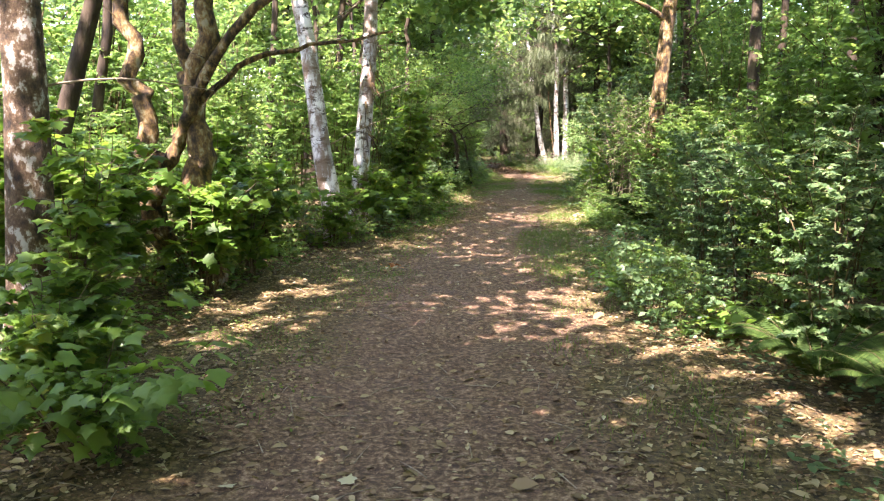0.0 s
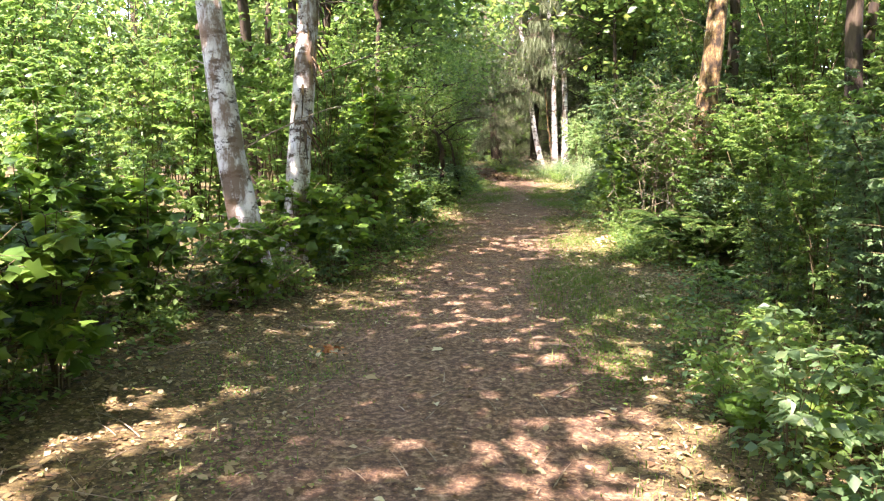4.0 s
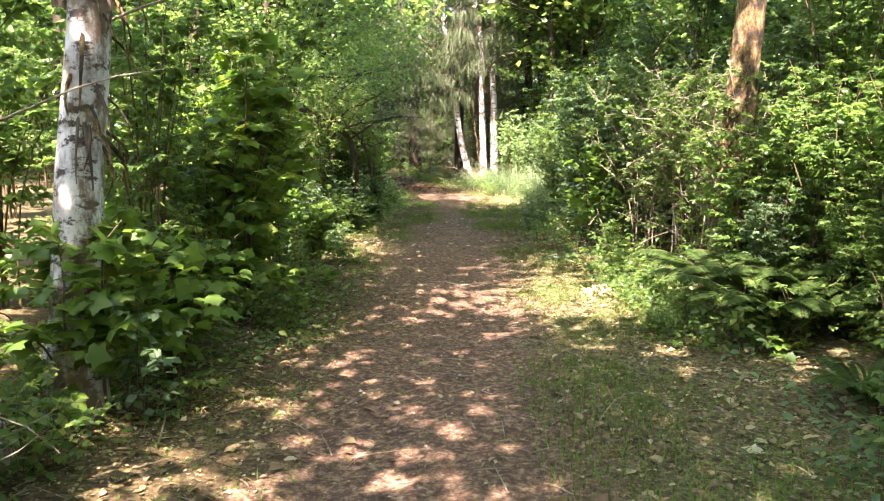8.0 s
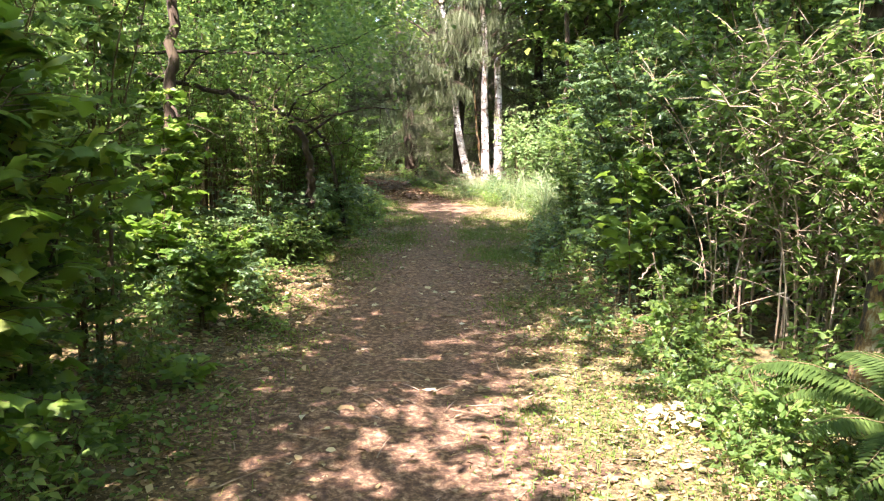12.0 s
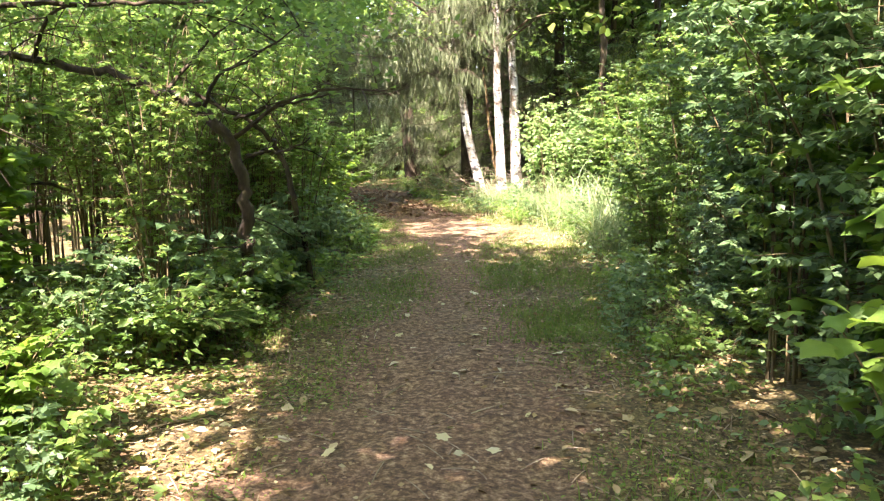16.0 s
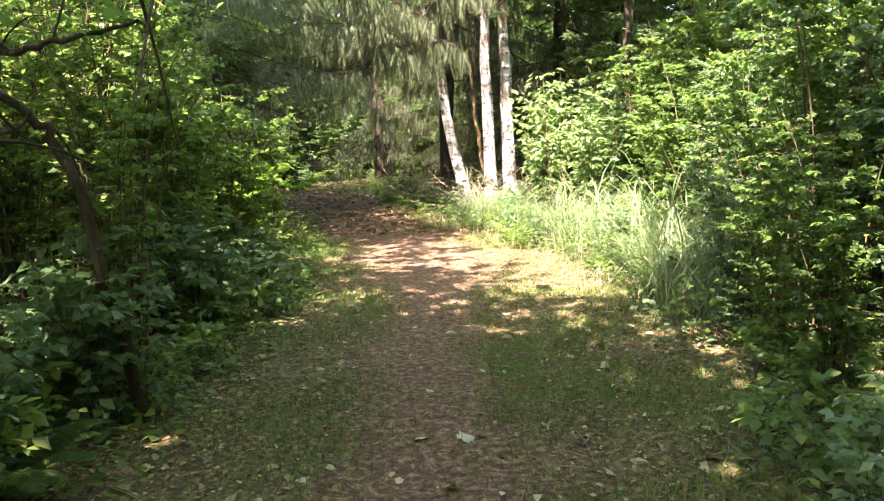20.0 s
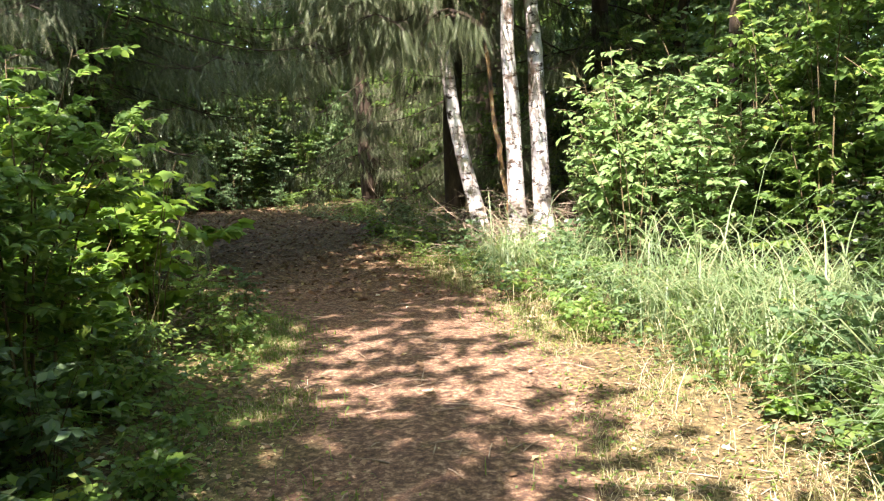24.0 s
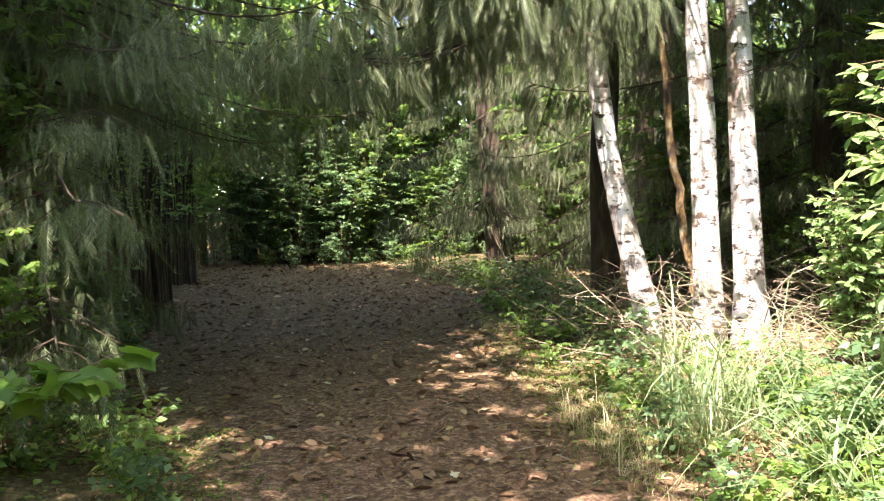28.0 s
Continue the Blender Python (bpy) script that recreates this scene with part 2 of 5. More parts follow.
MAPLE = (np.array([(0, .35, .05)] + [(x, y, -.25 * (x * x + .5 * (y - .35) ** 2)) for x, y in _lob]), np.array([(0, 1 + i, 1 + (i + 1) % 14) for i in range(14)]))
def comb(pairs=9, wide=0.14, base=0.055):
    """A needle twig: a thin spine with slanting needles on both sides."""
    v, f = [(-.006, 0, 0), (.006, 0, 0), (0, 1, -.05)], [(0, 1, 2)]
    for k in range(pairs):
        y, w = 0.04 + 0.86 * k / pairs, wide * (1 - 0.45 * k / pairs)
        for s in (1, -1):
            o = len(v)
            v += [(0, y, -.03 * y), (0, y + base, -.03 * y), (s * w, y + 0.13, -.02 - .05 * y)]
            f.append((o, o + 1, o + 2))
    return np.array(v), np.array(f)


SPRAY = comb(15, 0.1, 0.034)
COARSE = comb(3, 0.15, 0.12)



def cloud(P, T, N, S, shape):
    """Leaves of one shape at the points P, pointing along T, facing N, S long."""
    tv, tf = shape
    Y = unit(T)
    X = unit(np.cross(Y, N))
    Z = np.cross(X, Y)
    S = np.broadcast_to(np.asarray(S, float), (len(P),))
    V = P[:, None] + S[:, None, None] * (tv[None, :, 0:1] * X[:, None] + tv[None, :, 1:2] * Y[:, None] + tv[None, :, 2:3] * Z[:, None])
    Fc = tf[None] + (np.arange(len(P)) * len(tv))[:, None, None]
    return V.reshape(-1, 3), Fc.reshape(-1, tf.shape[1])


def tube(pts, radii, sides=6, rough=0.0, r=None):
    pts = np.asarray(pts, float)
    n = len(pts)
    d = unit(np.gradient(pts, axis=0))
    ref = np.array((0.31, 0.95, 0.05)) if abs(d[0][2]) > 0.8 else np.array((0, 0, 1.0))
    X = unit(np.cross(d, ref))
    Y = np.cross(d, X)
    a = np.linspace(0, 2 * np.pi, sides, endpoint=False)
    R = np.asarray(radii, float)[:, None] * np.ones((1, sides))
    if rough:
        R = R * (1 + rough * (r or rng).standard_normal(R.shape))
    V = pts[:, None] + R[..., None] * (np.cos(a)[None, :, None] * X[:, None] + np.sin(a)[None, :, None] * Y[:, None])
    Fc = [(i * sides + j, i * sides + (j + 1) % sides, (i + 1) * sides + (j + 1) % sides, (i + 1) * sides + j) for i in range(n - 1) for j in range(sides)]
    return V.reshape(-1, 3), np.array(Fc)


def gather(pieces):
    V, Fc, o = [], [], 0
    for v, f in pieces:
        V.append(v)
        Fc.append(f + o)
        o += len(v)
    return np.concatenate(V), np.concatenate(Fc)


def bent(a, b, n, bow, r):
    """A line of n points from a to b that bows by the vector bow and wanders a little."""
    a, b = np.asarray(a, float), np.asarray(b, float)
    t = np.linspace(0, 1, n)[:, None]
    w = np.cumsum(r.standard_normal((n, 3)), 0) * np.linalg.norm(b - a) * 0.012
    return a + (b - a) * t + np.asarray(bow) * (4 * t * (1 - t)) + w * t


# ---- ground ----
LEFT_Y, LEFT_X = (-9, 0, 5, 7, 9.5, 12, 13.5, 15, 17.5, 20, 22, 24, 26, 28, 31, 34, 36, 39, 42, 50, 60), (-2.4, -2.3, -2.2, -2.7, -2.7, -2.45, -1.95, -1.45, -1.5, -1.5, -1.75, -1.9, -1.65, -1.5, -1.7, -2.1, -3.6, -5.4, -7.2, -12, -18)
RIGHT_Y, RIGHT_X = (-9, 0, 5, 8.5, 11, 13.5, 17.5, 19.5, 22, 25, 27, 30, 33, 36, 39, 41.7, 45, 49, 60), (2.4, 2.3, 2.5, 1.9, 1.55, 2.2, 2.05, 1.45, 1.4, 1.55, 1.85, 2.0, 1.5, 0.5, -0.2, -1.1, -2.2, -4.2, -11)


def left(y):
    return np.interp(y, LEFT_Y, LEFT_X)


def right(y):
    return np.interp(y, RIGHT_Y, RIGHT_X)


MID_Y, MID_X, MID_W = (0, 8, 14, 20, 24, 26, 29, 31, 34, 37, 40, 44, 50), (0.2, 0.1, -0.2, -0.2, -0.1, -0.1, -0.1, -0.2, -0.6, -1.75, -3.1, -4.9, -7.3), (1.25, 1.05, 0.95, 0.95, 0.8, 0.5, 0.5, 0.95, 1.15, 1.45, 2.1, 2.8, 3.2)


def bare(y):
    """Middle and half width of the bare earth of the trail."""
    return np.interp(y, MID_Y, MID_X), np.interp(y, MID_Y, MID_W)


def step(a, b, x):
    t = np.clip((x - a) / (b - a), 0, 1)
    return t * t * (3 - 2 * t)


def height(x, y):
    """The lie of the land: a flat trail, its verges a little higher and uneven."""
    d = np.maximum(left(y) - x, x - right(y))
    return 0.16 * step(-0.3, 2.5, d) + 0.025 * np.sin(1.9 * x + 0.7 * y) * np.sin(1.3 * y - 0.4 * x) + 0.012 * np.sin(5.1 * x + 2 * np.sin(3.3 * y)) * np.sin(4.7 * y)


def lay(x, y):
    return float(height(np.float64(x), np.float64(y)))


def make_ground():
    xs = np.concatenate([-np.geomspace(400, 9, 14), np.arange(-8, -3, 0.25), np.arange(-3, 3, 0.08), np.arange(3, 8.1, 0.25), np.geomspace(9, 400, 14)])
    ys = np.concatenate([-np.geomspace(400, 6, 14), np.arange(-5, 0, 0.25), np.arange(0, 46, 0.13), np.arange(46, 70, 0.5), np.geomspace(72, 500, 14)])
    X, Y = np.meshgrid(xs, ys)
    Z = height(X, Y)
    near = (np.abs(X) < 4) & (Y > -1) & (Y < 50)
    Z = Z + near * rng.normal(0, 0.006, Z.shape)
    nx = len(xs)
    i, j = np.meshgrid(np.arange(nx - 1), np.arange(len(ys) - 1))
    k = (j * nx + i).ravel()
    me = mesh("ground", np.stack([X, Y, Z], -1).reshape(-1, 3), np.stack([k, k + 1, k + 1 + nx, k + nx], -1), SOIL)
    mid, half = bare(Y)
    off = np.abs(X - mid) + 0.14 * np.sin(2.1 * Y + 1.3 * np.sin(1.7 * X)) + 0.11 * np.sin(5.3 * Y + 4.1 * X) + 0.08 * np.sin(9.7 * Y - 7.3 * X)
    trail = (1 - step(0.75, 1.35, off / half)) * (1 - 0.8 * step(34.5, 40, Y))
    grassy = step(0.85, 1.25, off / half) * np.where(X > mid, step(9.5, 12, Y) * (1 - 0.5 * step(18, 20, Y)) * (1 - step(37, 40, Y)), step(23.5, 26, Y) * (1 - step(36, 38, Y)))
    grassy = grassy * (np.abs(X) < 6) * (1 - 0.6 * step(29, 30.5, Y))
    for nm, val in (("trail", trail), ("grassy", np.clip(grassy, 0, 1))):
        at = me.attributes.new(nm, "FLOAT", "POINT")
        at.data.foreach_set("value", val.astype(np.float32).ravel())
    for p in me.polygons:
        p.use_smooth = True
    return tagged(new("ground", me), "reddish-brown earth trail and dark forest floor", "ground", kind="structure")


make_ground()


# ---- shrubs ----
def shrub_parts(r, w, h, stems, twigs, leaves, size, shape, bare=0.2, lean=0.25, up=0.35, droop=0.35, stem_r=0.011, sides=5, segs=8, twiggy=1.0, twig_r=1.0):
    """Stems of one shrub, and its twigs and leaves: w wide, h high."""
    out, P, T, N, tw = [], [], [], [], []
    for s in range(stems):
        a = r.uniform(0, 2 * np.pi)
        base = np.array((np.cos(a), np.sin(a), 0)) * r.uniform(0.02, 0.22) * w * 0.5
        reach = r.uniform(0.25, 1.0) * w * 0.5
        top = np.array((np.cos(a) * reach, np.sin(a) * reach, h * r.uniform(0.62, 1.0)))
        line = bent(base - (0, 0, 0.12), top, segs + 1, (np.cos(a) * -lean * reach, np.sin(a) * -lean * reach, 0.06 * h), r)
        out.append(tube(line, np.linspace(stem_r * r.uniform(0.8, 1.5), stem_r * 0.3, segs + 1), sides))
        for k in range(twigs):
            f = r.uniform(bare, 1.0) ** 0.8
            i = min(int(f * segs), segs - 1)
            p = line[i] + (line[i + 1] - line[i]) * (f * segs - i)
            b = r.uniform(0, 2 * np.pi)
            ln = r.uniform(0.18, 0.5) * (1.15 - 0.5 * f) * max(w, 1.0) * 0.6
            q = p + ln * unit((np.cos(b), np.sin(b), up * r.uniform(-0.5, 1.2)))
            tl = bent(p, q, 3, (0, 0, 0.06 * ln), r)
            if r.uniform() < twiggy:
                tw.append(tube(tl, (0.0045 * twig_r, 0.003 * twig_r, 0.0015 * twig_r), 3))
            m = max(3, int(leaves * r.uniform(0.6, 1.4)))
            u = np.sort(r.uniform(0.15, 1.0, m))
            c = p + (q - p) * u[:, None]
            side = unit(np.cross(q - p, (0, 0, 1.0)))
            sg = np.where(np.arange(m) % 2, 1, -1)[:, None]
            d = unit(q - p) * r.uniform(0.2, 0.9, (m, 1)) + side * sg * r.uniform(0.5, 1.0, (m, 1)) + r.normal(0, 0.25, (m, 3)) - np.array((0, 0, droop)) * r.uniform(0, 1.4, (m, 1))
            P.append(c)
            T.append(d)
            N.append(np.array((0, 0, 1.0)) + r.normal(0, 0.42, (m, 3)))
    P, T, N = np.concatenate(P), np.concatenate(T), np.concatenate(N)
    return out, gather(tw), cloud(P, T, N, size * r.uniform(0.55, 1.25, len(P)), shape)


def make_shrub(seed, label, leaf, stem=None, name="shrub", category="shrub", group="", **k):
    r = np.random.default_rng(seed)
    stems, tw, lv = shrub_parts(r, **k)
    root = thing(name, label, category, group)
    for s in stems:
        part("stem", mesh("stem", *s, stem or STEM), root)
    tagged(part("twig", mesh("twig", *tw, stem or STEM), root), kind="stuff")
    part("foliage", mesh("foliage", *lv, leaf), root)
    return root


def plant(ob, x, y, turn=0, size=1.0, tall=None, sink=0.0, group=""):
    """A copy of a plant on the ground."""
    m = pose(x, y, lay(x, y) - sink, rz=turn) @ Matrix.Diagonal((size, size, tall or size, 1))
    c = copy_thing(ob, m)
    if group:
        tagged(c, group=group)
    return c


def remove(ob):
    for o in list(ob.children_recursive) + [ob]:
        bpy.data.objects.remove(o)


NARROW = (np.array([(0, 0, 0), (.085, .4, .01), (0, 1, -.05), (-.085, .4, .01)]), np.array([(0, 1, 2), (0, 2, 3)]))


def make_far_shrub(seed, label, leaf, w, h, stems, twigs, leaves, size, shape=DIAMOND, name="shrub", category="shrub", **k):
    """A plainer plant: all its thin stems in one mesh."""
    r = np.random.default_rng(seed)
    st, tw, lv = shrub_parts(r, w=w, h=h, stems=stems, twigs=twigs, leaves=leaves, size=size, shape=shape, sides=3, segs=5, **k)
    root = thing(name, label, category)
    tagged(part("stem", mesh("stem", *gather(st), STEM), root), kind="stuff")
    part("foliage", mesh("foliage", *lv, leaf), root)
    return root


HEDGE = [
    make_shrub(11, "dense leafy green shrub with arching stems beside the trail", GREEN, w=1.9, h=3.0, stems=9, twigs=28, leaves=24, size=0.074, twiggy=0.25, shape=DIAMOND, bare=0.04),
    make_shrub(12, "tall green thicket shrub with upright stems", GREEN, w=1.8, h=3.7, stems=9, twigs=30, leaves=24, size=0.073, twiggy=0.25, shape=DIAMOND, bare=0.06),
    make_shrub(13, "yellow-green sunlit shrub with soft pointed leaves", LIGHT, w=1.9, h=2.7, stems=8, twigs=28, leaves=24, size=0.078, twiggy=0.25, shape=OVAL, bare=0.05),
    make_shrub(14, "blue-green bramble shrub with small dense leaves", BLUE, w=1.9, h=2.8, stems=9, twigs=30, leaves=26, size=0.068, twiggy=0.25, shape=DIAMOND, bare=0.04),
    make_shrub(15, "thin-stemmed green shrub, bare near the ground", LIGHT, w=1.6, h=3.4, stems=14, twigs=16, leaves=16, size=0.066, shape=DIAMOND, bare=0.25, stem_r=0.011),
]
FAR = [
    make_far_shrub(16, "leafy green shrub in the thicket behind the trail", GREEN, 2.0, 3.2, 8, 24, 19, 0.098, bare=0.02),
    make_far_shrub(17, "yellow-green leafy shrub in the thicket", LIGHT, 2.0, 3.2, 8, 24, 19, 0.098, bare=0.02),
    make_far_shrub(18, "blue-green leafy shrub in the thicket", BLUE, 2.0, 3.2, 8, 24, 19, 0.094, bare=0.02),
]
UNDER = [
    make_far_shrub(61, "understory tree with many thin trunks and layered leaves", GREEN, 4.2, 6.6, 11, 38, 10, 0.145, name="understory_tree", category="tree", bare=0.12, stem_r=0.03, up=0.25),
    make_far_shrub(62, "understory tree with bright yellow-green leaves", LIGHT, 4.4, 7.0, 11, 38, 10, 0.15, name="understory_tree", category="tree", bare=0.15, stem_r=0.03, up=0.25),
    make_far_shrub(63, "understory tree with dense dark leaves", GREEN, 3.8, 7.4, 11, 40, 10, 0.14, name="understory_tree", category="tree", bare=0.1, stem_r=0.03, up=0.25),
]
FARUNDER = [
    make_far_shrub(64, "leafy forest tree behind the thicket", GREEN, 5.0, 7.4, 9, 40, 7, 0.24, name="understory_tree", category="tree", bare=0.05, stem_r=0.04, up=0.25),
    make_far_shrub(65, "leafy yellow-green forest tree behind the thicket", LIGHT, 5.0, 7.4, 9, 40, 7, 0.24, name="understory_tree", category="tree", bare=0.05, stem_r=0.04, up=0.25),
]
LOW = [
    make_far_shrub(21, "low leafy undergrowth plant at the trail's edge", GREEN, 0.8, 0.55, 7, 7, 7, 0.07, DIAMOND, name="undergrowth_plant", category="plant", bare=0.05, stem_r=0.004),
    make_far_shrub(22, "low broad-leaved herb in the forest shade", BROAD, 0.7, 0.4, 7, 4, 4, 0.1, MAPLE, name="undergrowth_plant", category="plant", bare=0.05, stem_r=0.004),
    make_far_shrub(23, "low blue-green nettle-like herb clump", BLUE, 0.7, 0.75, 8, 7, 7, 0.07, DIAMOND, name="undergrowth_plant", category="plant", bare=0.1, stem_r=0.004),
    make_far_shrub(24, "low yellow-green herb clump in the sun", LIGHT, 0.8, 0.45, 8, 7, 7, 0.065, DIAMOND, name="undergrowth_plant", category="plant", bare=0.05, stem_r=0.004),
]
BRUSH = make_shrub(31, "large-leaved bush with lobed bright green leaves", BROAD, name="thimbleberry_bush", category="bush", w=1.5, h=1.5, stems=9, twigs=14, leaves=8, size=0.135, shape=MAPLE, bare=0.15, droop=0.5)
TALLBRUSH = make_shrub(32, "tall bush with lobed maple-like leaves overhanging the trail", BROAD, name="maple_bush", category="bush", w=1.8, h=2.6, stems=8, twigs=20, leaves=8, size=0.13, shape=MAPLE, bare=0.06, droop=0.5)
PALEBUSH = make_shrub(34, "tall sunlit bush with pale oval leaves beside the meadow grass", PALE, name="salmonberry_bush", category="bush", w=1.7, h=2.9, stems=8, twigs=24, leaves=9, size=0.12, shape=OVAL, bare=0.1, droop=0.3)
DRYBUSH = make_shrub(33, "half-dead bush of pale bare twigs with few leaves", LIGHT, DEAD, name="dry_bush", category="bush", w=2.0, h=2.6, stems=11, twigs=26, leaves=8, size=0.068, shape=OVAL, bare=0.12, stem_r=0.008, twig_r=1.15, up=1.1)


def row(rr, kinds, y0, y1, gap, side, off, scale, group, heights=(0.9, 1.15)):
    y = y0
    while y < y1:
        e = left(y) if side < 0 else right(y)
        x = e + side * (off + rr.uniform(-0.2, 0.25))
        s = scale * rr.uniform(0.88, 1.12)
        plant(kinds[rr.integers(len(kinds))], x, y, rr.uniform(0, 360), s, s * rr.uniform(*heights), group=group)
        y += gap * rr.uniform(0.8, 1.25)


g, t2, ly, bl, th = HEDGE
fg, fl, fb = FAR
pr = np.random.default_rng(5)
GL, GR, GU = "shrubs on the shaded side of the trail", "shrubs on the sunny side of the trail", "understory trees"
# shaded side, front rows and then deeper ones
row(pr, [ly, g, ly], 9.4, 12.5, 1.0, -1, 1.2, 0.6, GL)
row(pr, [fl, fl, fg], 7, 14, 1.2, -1, 2.6, 0.62, GL)
row(pr, [g, g, t2], 15.0, 18.8, 0.9, -1, 0.7, 0.85, GL)
row(pr, [ly, g], 18.9, 20.4, 1.0, -1, 1.6, 0.5, GL)
row(pr, [fg, fl, fl], 14.5, 18.8, 1.5, -1, 2.3, 1.0, GL)
row(pr, [th, th, ly], 20.8, 26.5, 0.9, -1, 2.3, 0.9, GL)
row(pr, [th], 25.2, 30.5, 0.7, -1, 1.25, 0.8, GL)
row(pr, [th, th], 20.5, 33, 1.0, -1, 3.3, 1.0, GL)
row(pr, [th, th, th, ly], 26.7, 30.8, 0.62, -1, 0.8, 0.85, GL)
row(pr, [fl, fl, fg], 30, 34, 1.5, -1, 2.1, 0.9, GL)
row(pr, [g, ly], 33.5, 35.5, 0.9, -1, 1.2, 0.5, GL)
row(pr, [fl, fg], -3, 19, 2.1, -1, 4.2, 1.0, GL)
row(pr, [fl, fg], 33, 42, 2.1, -1, 4.2, 1.0, GL)
row(pr, FAR, 2, 18, 2.6, -1, 6.0, 1.2, GL)
row(pr, FAR, 34, 46, 2.6, -1, 6.0, 1.2, GL)
row(pr, [fl, fl, fg], 19, 34, 2.6, -1, 7.2, 0.7, GL)
# sunny side
row(pr, [g, bl, g], 7.0, 11.8, 0.85, 1, 0.85, 0.72, GR)
row(pr, [fg, fb, fl], 5.0, 12.5, 1.0, 1, 2.0, 0.85, GR)
row(pr, [bl, g], 11.9, 16.5, 0.85, 1, 0.85, 0.5, GR)
row(pr, [g, bl, ly], 12.2, 18.0, 1.0, 1, 1.7, 0.82, GR)
row(pr, [bl, t2, bl], 20.3, 23.2, 0.7, 1, 0.75, 0.95, GR)
row(pr, [bl, g, bl], 23.4, 28.5, 0.8, 1, 0.5, 0.55, GR)
row(pr, [bl, bl, t2], 23.4, 28.5, 0.9, 1, 1.2, 0.92, GR)
row(pr, [fb, fg], 19, 26, 1.1, 1, 1.8, 1.1, GR)
row(pr, [bl, bl, g], 28.6, 31, 0.9, 1, 1.0, 0.85, GR)
row(pr, [fb, fb, fg], 26, 34.5, 1.0, 1, 1.9, 0.95, GR)
row(pr, [fb, fb, fb, fg], 26, 37, 1.1, 1, 2.9, 1.15, GR)
row(pr, FAR, -3, 42, 1.9, 1, 3.3, 1.05, GR)
row(pr, FAR, 2, 46, 2.6, 1, 5.4, 1.2, GR)
# understory trees, in rows ever farther from the trail
row(pr, UNDER, 16, 36, 6.5, -1, 6.5, 0.85, GU)
row(pr, FARUNDER, 1, 60, 4.6, -1, 10.5, 1.15, GU)
row(pr, FARUNDER, -6, 70, 6.0, -1, 16.0, 1.5, GU)
row(pr, UNDER, 5, 13, 2.4, 1, 3.0, 0.6, GU)
row(pr, UNDER, 18.5, 28, 2.2, 1, 2.6, 0.72, GU)
row(pr, UNDER, 2, 30, 2.8, 1, 5.2, 0.95, GU)
row(pr, FARUNDER, 0, 60, 4.2, 1, 9.5, 1.15, GU)
row(pr, FARUNDER, -6, 70, 6.0, 1, 16.0, 1.5, GU)
for i in range(9):
    plant(FARUNDER[i % 2], -14 + 3.6 * i, 60 + pr.uniform(-2, 5), pr.uniform(0, 360), pr.uniform(1.1, 1.5), group=GU)
    # Unseen trees behind the walk's start, added to shade it.
    plant(FARUNDER[i % 2], -12 + 3.0 * i, -7 - pr.uniform(0, 5), pr.uniform(0, 360), pr.uniform(1.0, 1.3), group=GU)
for x, y, k in ((-8.5, 46.5, 0.9), (-6.5, 55, 1.0), (-3.0, 54.5, 1.0), (0.5, 53.5, 1.0), (-10.5, 50.5, 1.1), (-9.0, 40.5, 0.9), (-7.5, 36.0, 0.9), (-11, 45, 1.1), (4.5, 47, 1.1), (-13, 54, 1.2), (4.0, 43.5, 1.0)):
    plant(UNDER[pr.integers(3)], x, y, pr.uniform(0, 360), k, group=GU)
for i in range(7):
    plant(FARUNDER[i % 2], -13 + 3.3 * i, 62 + pr.uniform(-2, 3), pr.uniform(0, 360), 1.5, 2.3, group=GU)
for x, y, k, turn in ((3.4, 17.0, 0.8, 40), (3.9, 15.8, 0.85, 200)):
    plant(ly, x, y, turn, k, group=GR)
for i in range(16):
    plant(LOW[2 if i % 3 else 0], -8.2 + 0.4 * i, 50.3 + 0.5 * math.sin(2.4 * i), 70 * i, 0.8 + 0.35 * math.sin(1.7 * i), group="undergrowth along the trail")
# thicket across the end of the trail
for i in range(34):
    x, y = pr.uniform(-11, 4), pr.uniform(50.5, 57)
    plant([bl, fb, fg][i % 3], x, y, pr.uniform(0, 360), pr.uniform(1.1, 1.7), group="thicket at the bend of the trail")
for i in range(36):
    y = pr.uniform(43, 60)
    x = right(y) + pr.uniform(2.5, 12) if i % 2 else left(y) - pr.uniform(1.5, 9)
    plant(FAR[i % 3], x, y, pr.uniform(0, 360), pr.uniform(1.0, 1.5), group="thicket at the bend of the trail")
# undergrowth along both edges
for i in range(185):
    y = pr.uniform(4.5, 46)
    sd = -1 if i % 2 else 1
    x = (left(y) if sd < 0 else right(y)) + sd * (pr.uniform(-0.2, 0.75))
    if sd > 0 and (y < 7.2 or 12.5 < y < 19 and i % 3):
        continue
    s = pr.uniform(0.5, 1.05) 
    plant(LOW[pr.integers(4)], x, y, pr.uniform(0, 360), s, group="undergrowth along the trail")
for i in range(42):
    y = pr.uniform(20.5, 33)
    plant(LOW[(0, 3, 1)[i % 3]], left(y) - pr.uniform(0.5, 4.5), y, pr.uniform(0, 360), pr.uniform(0.6, 1.2), group="undergrowth along the trail")
for i in range(76):
    y = pr.uniform(22.5, 30.5)
    plant(LOW[(0, 2, 3, 2)[i % 4]], left(y) - pr.uniform(0.1, 1.5), y, pr.uniform(0, 360), pr.uniform(0.8, 1.4), group="undergrowth along the trail")
for i in range(46):
    y = pr.uniform(32.5, 43)
    plant(LOW[(3, 2, 3)[i % 3]], right(y) + pr.uniform(-0.6, 1.1), y, pr.uniform(0, 360), pr.uniform(0.5, 0.9), group="undergrowth along the trail")
